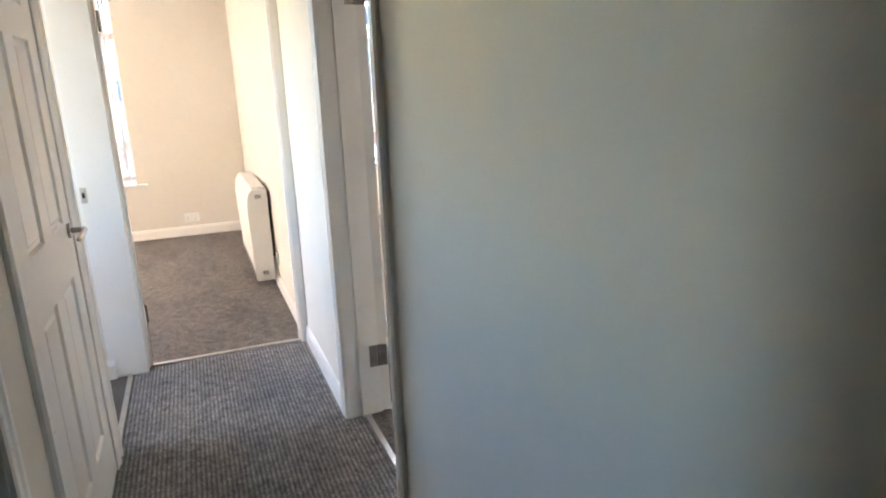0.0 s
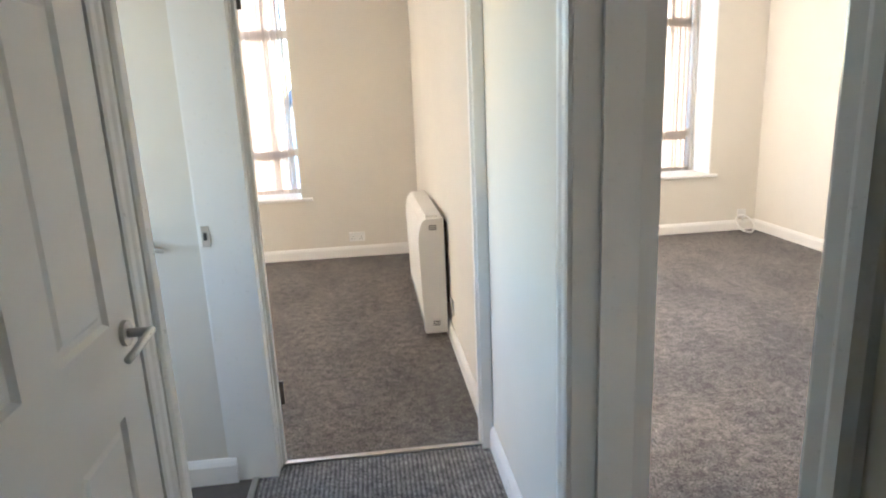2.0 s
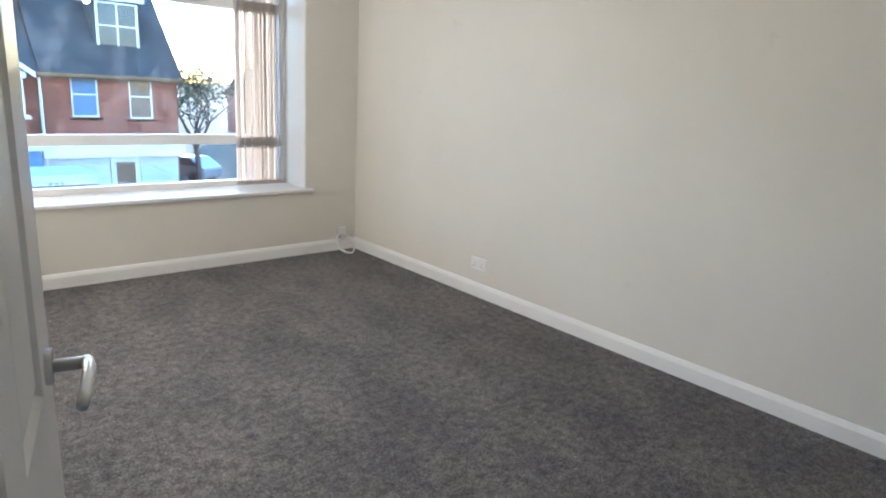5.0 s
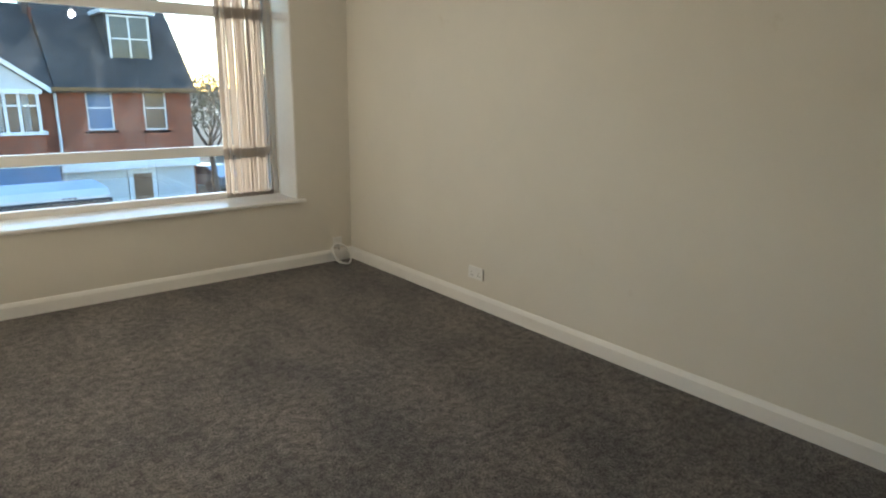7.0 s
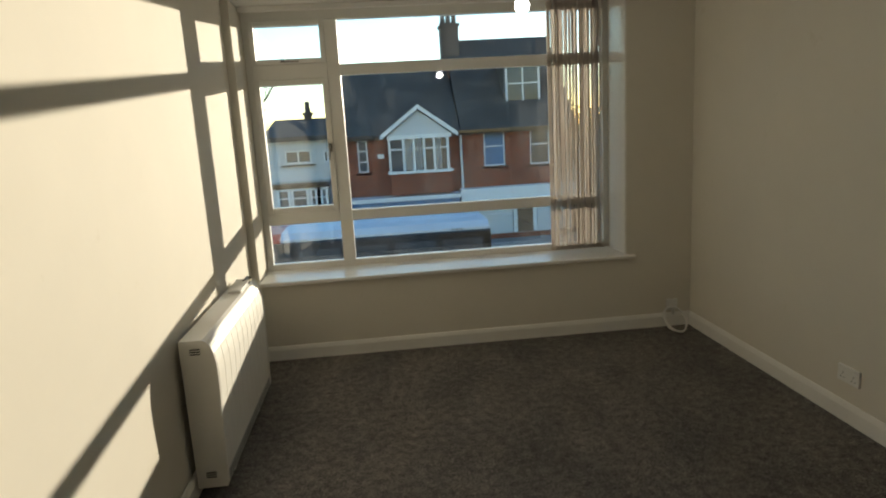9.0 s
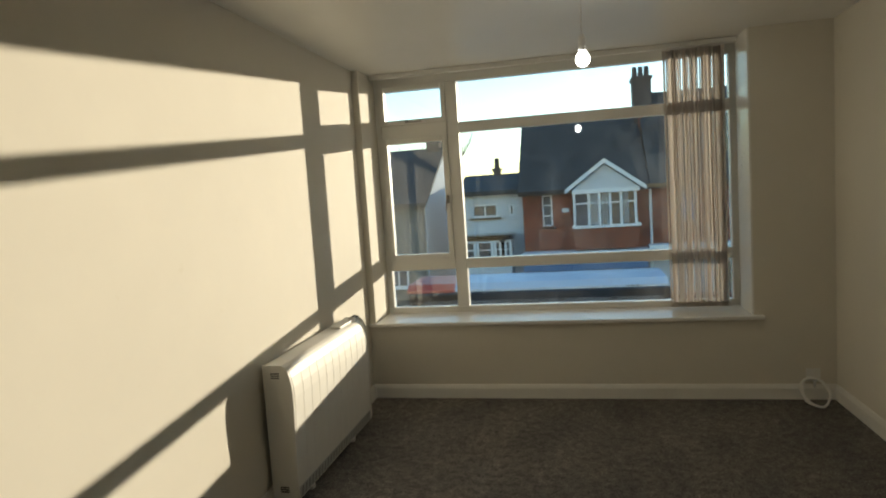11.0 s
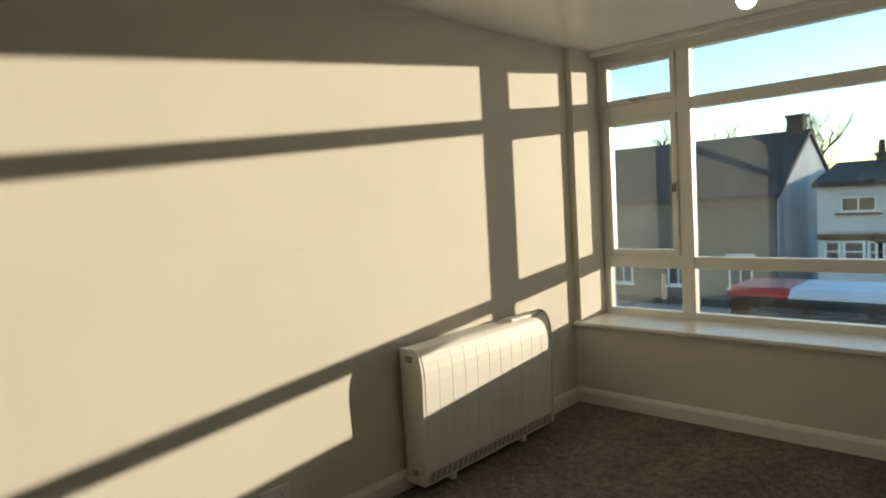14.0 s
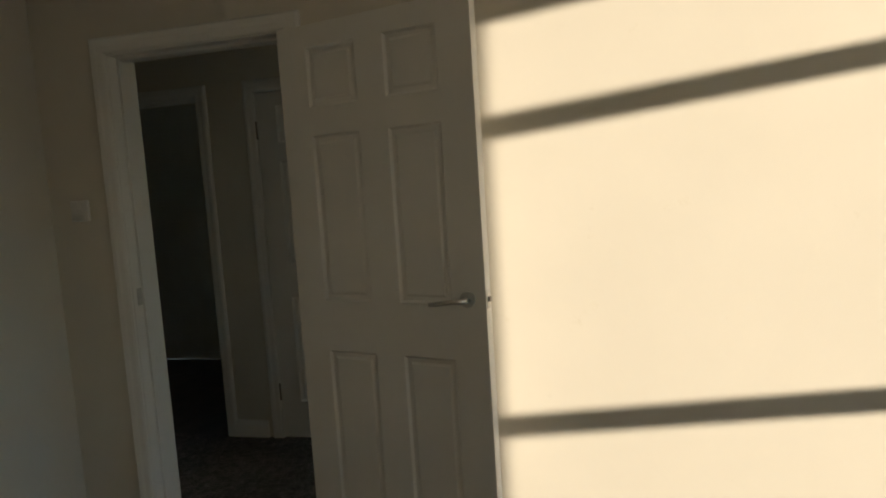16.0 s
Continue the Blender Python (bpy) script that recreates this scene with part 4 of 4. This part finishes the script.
part("door_surround", box((6.78, HY - 0.1, G + 0.14), (7.77, HY - 0.02, -1.78)), M_FRAME, sh2)
part("shop_door", box((6.95, HY - 0.14, G + 0.16), (7.6, HY - 0.1, -2.0)), M_WOOD, sh2, "brown wooden shop door")

# low white house
white = thing("white_rendered_house", "white rendered low house with a glazed porch", "house")
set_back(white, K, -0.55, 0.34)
part("wall", wall_mesh("x", -2.85, 0.2, HY + 0.6, HY + 8.0, G - 0.5, 1.12, [(-2.15, -1.1, 0.02, 0.55), (-0.62, -0.42, 0.02, 0.5)]), M_RENDER, white)
far_window(white, -2.15, -1.1, 0.02, 0.55, HY + 0.7, 2, 1, False)
far_window(white, -0.62, -0.42, 0.02, 0.5, HY + 0.7, 1, 1, False)
part("sill", box((-2.3, HY + 0.5, -0.08), (-0.95, HY + 0.6, -0.01)), M_BUS_DARK, white)
slope_roof(white, -2.95, 0.2, HY + 0.3, 1.1, HY + 4.3, 1.85, HY + 8.2, M_ROOF)
part("porch", box((-2.5, HY - 0.5, G - 0.5), (-0.5, HY + 0.59, -0.85)), M_RENDER, white)
part("porch_roof", box((-2.6, HY - 0.65, -0.85), (-0.4, HY + 0.59, -0.66)), M_BUS_DARK, white)
for x in (-2.4, -1.85, -1.15, -0.95):
    far_window(white, x, x + (0.45 if x != -1.85 else 0.6), -1.6, -0.9, HY - 0.52, 1, 2, False)
chimney(white, -1.6, -1.3, HY + 4.0, HY + 4.5, 1.6, 2.0, 1, M_CHIM)

# rendered gabled house further along, its gable towards the sun; sun and shade are in its colours
cream = set_back(thing("gabled_house", "rendered house with a steep gable and chimney, shaded front coloured grey-brown", "house"), K)
GX0, GX1, GY = -16.0, -5.15, HY + 2.2
bm = bmesh.new()
yb, ym = HY + 12.0, HY + 7.1
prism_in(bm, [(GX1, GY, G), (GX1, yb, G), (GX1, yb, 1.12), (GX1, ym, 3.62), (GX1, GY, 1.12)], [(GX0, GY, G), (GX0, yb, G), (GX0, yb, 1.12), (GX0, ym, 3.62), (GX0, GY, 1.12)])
# dark render carries the shade on the street front
part("wall", bm, M_DIMRENDER, cream, "rendered walls, their shade put into the grey-brown colour")
# thin white sheet over the gable stands in for sunlight
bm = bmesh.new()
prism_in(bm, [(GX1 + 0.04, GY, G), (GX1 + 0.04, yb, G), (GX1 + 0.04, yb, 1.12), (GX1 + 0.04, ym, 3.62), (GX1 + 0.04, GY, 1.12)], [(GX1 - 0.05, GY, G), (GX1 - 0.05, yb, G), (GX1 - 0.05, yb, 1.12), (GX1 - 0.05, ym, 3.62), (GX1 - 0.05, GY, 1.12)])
part("lit_gable_end", bm, M_RENDER, cream, "rendered gable end, coloured white for the sun on it")
bm = bmesh.new()
for ya, za in ((GY - 0.3, 0.92), (yb + 0.3, 0.92)):
    prism_in(bm, [(GX1 + 0.15, ya, za), (GX1 + 0.15, ym, 3.66), (GX1 + 0.15, ym, 3.84), (GX1 + 0.15, ya, za + 0.18)], [(GX0, ya, za), (GX0, ym, 3.66), (GX0, ym, 3.84), (GX0, ya, za + 0.18)])
part("roof", bm, M_ROOF, cream, "dark tiled roof")
chimney(cream, GX1 - 0.75, GX1 - 0.1, ym - 0.4, ym + 0.4, 3.1, 4.4, 0, M_CHIM)
for x in (-12.2, -9.6, -7.0):
    far_window(cream, x, x + 0.9, -2.7, -1.5, GY - 0.02, 2, 1)

# further rows of houses
for k, (x, y, w, h) in enumerate(((-32, 27, 12, 3.2), (-19, 25, 9, 3.4), (-2, 38, 14, 3.0), (24, 46, 12, 2.2), (-48, 26, 14, 3.0))):
    e = thing("terraced_house", "distant brick terraced house with tiled roof" if k % 2 else "distant rendered terraced house with tiled roof", "house", "houses along the street")
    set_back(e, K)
    part("wall", box((x, y, G - 0.3), (x + w, y + 7, h - 2.0)), M_BRICK if k % 2 else M_DIMRENDER, e)
    slope_roof(e, x - 0.2, x + w + 0.2, y - 0.3, h - 2.05, y + 3.5, h + 0.2, y + 7.3, M_ROOF)
    for q in range(int(w // 2.4)):
        far_window(e, x + 0.7 + 2.4 * q, x + 1.7 + 2.4 * q, -0.4, 0.7, y - 0.03, 2, 1)
        far_window(e, x + 0.7 + 2.4 * q, x + 1.7 + 2.4 * q, -2.6, -1.4, y - 0.03, 2, 1)
    if k > 1:
        chimney(e, x + w / 2 - 0.4, x + w / 2 + 0.4, y + 3.1, y + 3.9, h - 0.4, h + 1.0, 2, M_BRICK)


# ---- vehicles ----


def wheel(e, x, y, z, r, w):
    t = part("wheel", cyl((x, y - w / 2, z), (x, y + w / 2, z), r, 20), M_RUBBER, e)
    part("rim", cyl((x, y - w / 2 - 0.006, z), (x, y - w / 2, z), r * 0.6, 16), M_SILVER, t)


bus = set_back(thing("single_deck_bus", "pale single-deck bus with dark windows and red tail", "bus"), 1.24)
bx0, bx1, by0, by1, bz = -2.3, 3.4, 9.2, 10.95, G + 0.02
part("skirt_panel", box((bx0, by0, bz + 0.4), (bx1, by1, bz + 1.4), 0.08), M_BUS, bus)
part("window_band", box((bx0 + 0.02, by0 + 0.012, bz + 1.2), (bx1 - 0.01, by1 - 0.012, bz + 2.54), 0.04), M_BUS_DARK, bus, "dark tinted window band")
bm = bmesh.new()
ring = [(by0, bz + 2.55), (by0, bz + 2.6), (by0 + 0.18, bz + 2.72), (by1 - 0.18, bz + 2.72), (by1, bz + 2.6), (by1, bz + 2.55)]
prism_in(bm, [(bx0 + 1.1, y, z) for y, z in ring], [(bx1 - 0.05, y, z) for y, z in ring])
part("roof_panel", bm, M_BUS, bus, "pale bus roof")
bm = bmesh.new()
prism_in(bm, [(bx0, y, z) for y, z in ring], [(bx0 + 1.1, y, z) for y, z in ring])
part("tail_panel", bm, M_BUS_RED, bus, "red rear roof panel")
for k in range(5):
    x = bx0 + 0.4 + k * 1.05
    part("side_window", box((x, by0 - 0.004, bz + 1.3), (x + 0.9, by0 + 0.012, bz + 2.36)), M_FARGLASS, bus)
for k in range(3):
    part("fleet_mark", box((bx1 - 0.9 + 0.1 * k, by0 - 0.003, bz + 2.57), (bx1 - 0.84 + 0.1 * k, by0 + 0.01, bz + 2.6)), M_BUS_DARK, bus)
part("destination_box", box((bx1 - 0.04, by0 + 0.3, bz + 2.25), (bx1 + 0.01, by1 - 0.3, bz + 2.46)), M_BUS_DARK, bus)
for x in (bx0 + 1.4, bx1 - 1.4):
    for y in (by0 + 0.1, by1 - 0.1):
        wheel(bus, x, y, bz + 0.52, 0.42, 0.28)


def car(name, m, paint, label):
    e = thing(name, label, "car", "parked cars")
    e.matrix_world = m
    bm = bmesh.new()
    ring = [(-2.0, 0.35), (2.0, 0.35), (2.05, 0.7), (1.3, 0.92), (0.6, 1.42), (-1.1, 1.45), (-1.8, 1.0), (-2.05, 0.85)]
    prism_in(bm, [(x, -0.82, z) for x, z in ring], [(x, 0.82, z) for x, z in ring])
    bmesh.ops.bevel(bm, geom=bm.edges[:], offset=0.06, segments=2, affect="EDGES")
    part("body", bm, paint, e)
    bm = bmesh.new()
    ring = [(1.18, 0.95), (0.58, 1.36), (-1.05, 1.39), (-1.6, 1.0)]
    prism_in(bm, [(x, -0.835, z) for x, z in ring], [(x, 0.835, z) for x, z in ring])
    part("side_glass", bm, M_FARGLASS, e)
    bm = bmesh.new()
    prism_in(bm, [(1.36, -0.68, 0.95), (1.36, 0.68, 0.95), (0.72, 0.62, 1.4), (0.72, -0.62, 1.4)], [(1.3, -0.68, 0.93), (1.3, 0.68, 0.93), (0.62, 0.62, 1.4), (0.62, -0.62, 1.4)])
    part("windscreen", bm, M_FARGLASS, e)
    for y in (-0.6, 0.6):
        part("headlight", box((1.96, y - 0.18, 0.62), (2.07, y + 0.18, 0.76), 0.02), M_FRAME, e)
    for x in (-1.3, 1.3):
        for y in (-0.76, 0.76):
            wheel(e, x, y, 0.32, 0.32, 0.2)
    return e


c0 = car("car", pose(13.8, 24.0, GW + 0.14, 0, 0, 205), M_SILVER, "silver hatchback parked at the far kerb")
tagged(copy_thing(c0, pose(17.4, 30.5, GW, 0, 0, 200)), "silver hatchback parked further along the street")
tagged(copy_thing(c0, pose(12.9, 33.0, GW, 0, 0, 120)), "silver hatchback parked beside the houses")

# ---- trees ----


def tree(name, base, height, spread, leaves, seed, label):
    rnd = random.Random(seed)
    e = thing(name, label, "tree")
    e.location = base
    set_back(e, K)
    bm, tips = bmesh.new(), []

    def grow(p, d, length, r, depth):
        pts, q = [p], p
        for k in range(3):
            d = (d + Vector((rnd.uniform(-1, 1), rnd.uniform(-1, 1), rnd.uniform(-0.3, 0.6))) * 0.16).normalized()
            q = q + d * length / 3
            pts.append(q)
        tube_in(bm, pts, r, 6 if depth < 2 else 4, r * 0.55)
        if depth == 4:
            tips.append(q)
            return
        for k in range(3 if depth else 5):
            out = Vector((rnd.uniform(-1, 1), rnd.uniform(-1, 1), rnd.uniform(0.1, 0.9)))
            out.x *= spread
            out.y *= spread
            grow(pts[2] + (q - pts[2]) * rnd.random(), (d * 0.7 + out.normalized()).normalized(), length * rnd.uniform(0.58, 0.75), r * 0.5, depth + 1)

    grow(Vector((0, 0, 0)), Vector((0, 0, 1)), height * 0.42, height * 0.028, 0)
    part("trunk", bm, M_BARK, e, "bare grey-brown trunk and limbs")
    if leaves:
        bm = bmesh.new()
        for t in tips:
            for k in range(leaves):
                c = t + Vector((rnd.gauss(0, 0.35), rnd.gauss(0, 0.35), rnd.gauss(0, 0.3)))
                a, b = Vector((rnd.uniform(-1, 1), rnd.uniform(-1, 1), rnd.uniform(-1, 1))).normalized() * 0.09, Vector((rnd.uniform(-1, 1), rnd.uniform(-1, 1), rnd.uniform(-1, 1))).normalized() * 0.06
                bm.faces.new([bm.verts.new(v) for v in (c - a, c + b, c + a, c - b)])
        part("crown", bm, M_LEAF, e, "sparse winter foliage")
    return e


tree("tree", (10.6, 23.5, G), 5.4, 1.0, 10, 3, "small leafy tree beside the red brick house")
tree("tree", (9.3, 34.0, G), 6.2, 1.1, 8, 8, "leafy tree behind the houses")
tree("tree", (-14.0, 34.0, G), 10.0, 1.1, 0, 5, "bare winter tree behind the gabled house")
tree("tree", (-7.0, 36.0, G), 9.6, 1.0, 0, 11, "bare winter tree behind the gabled house")
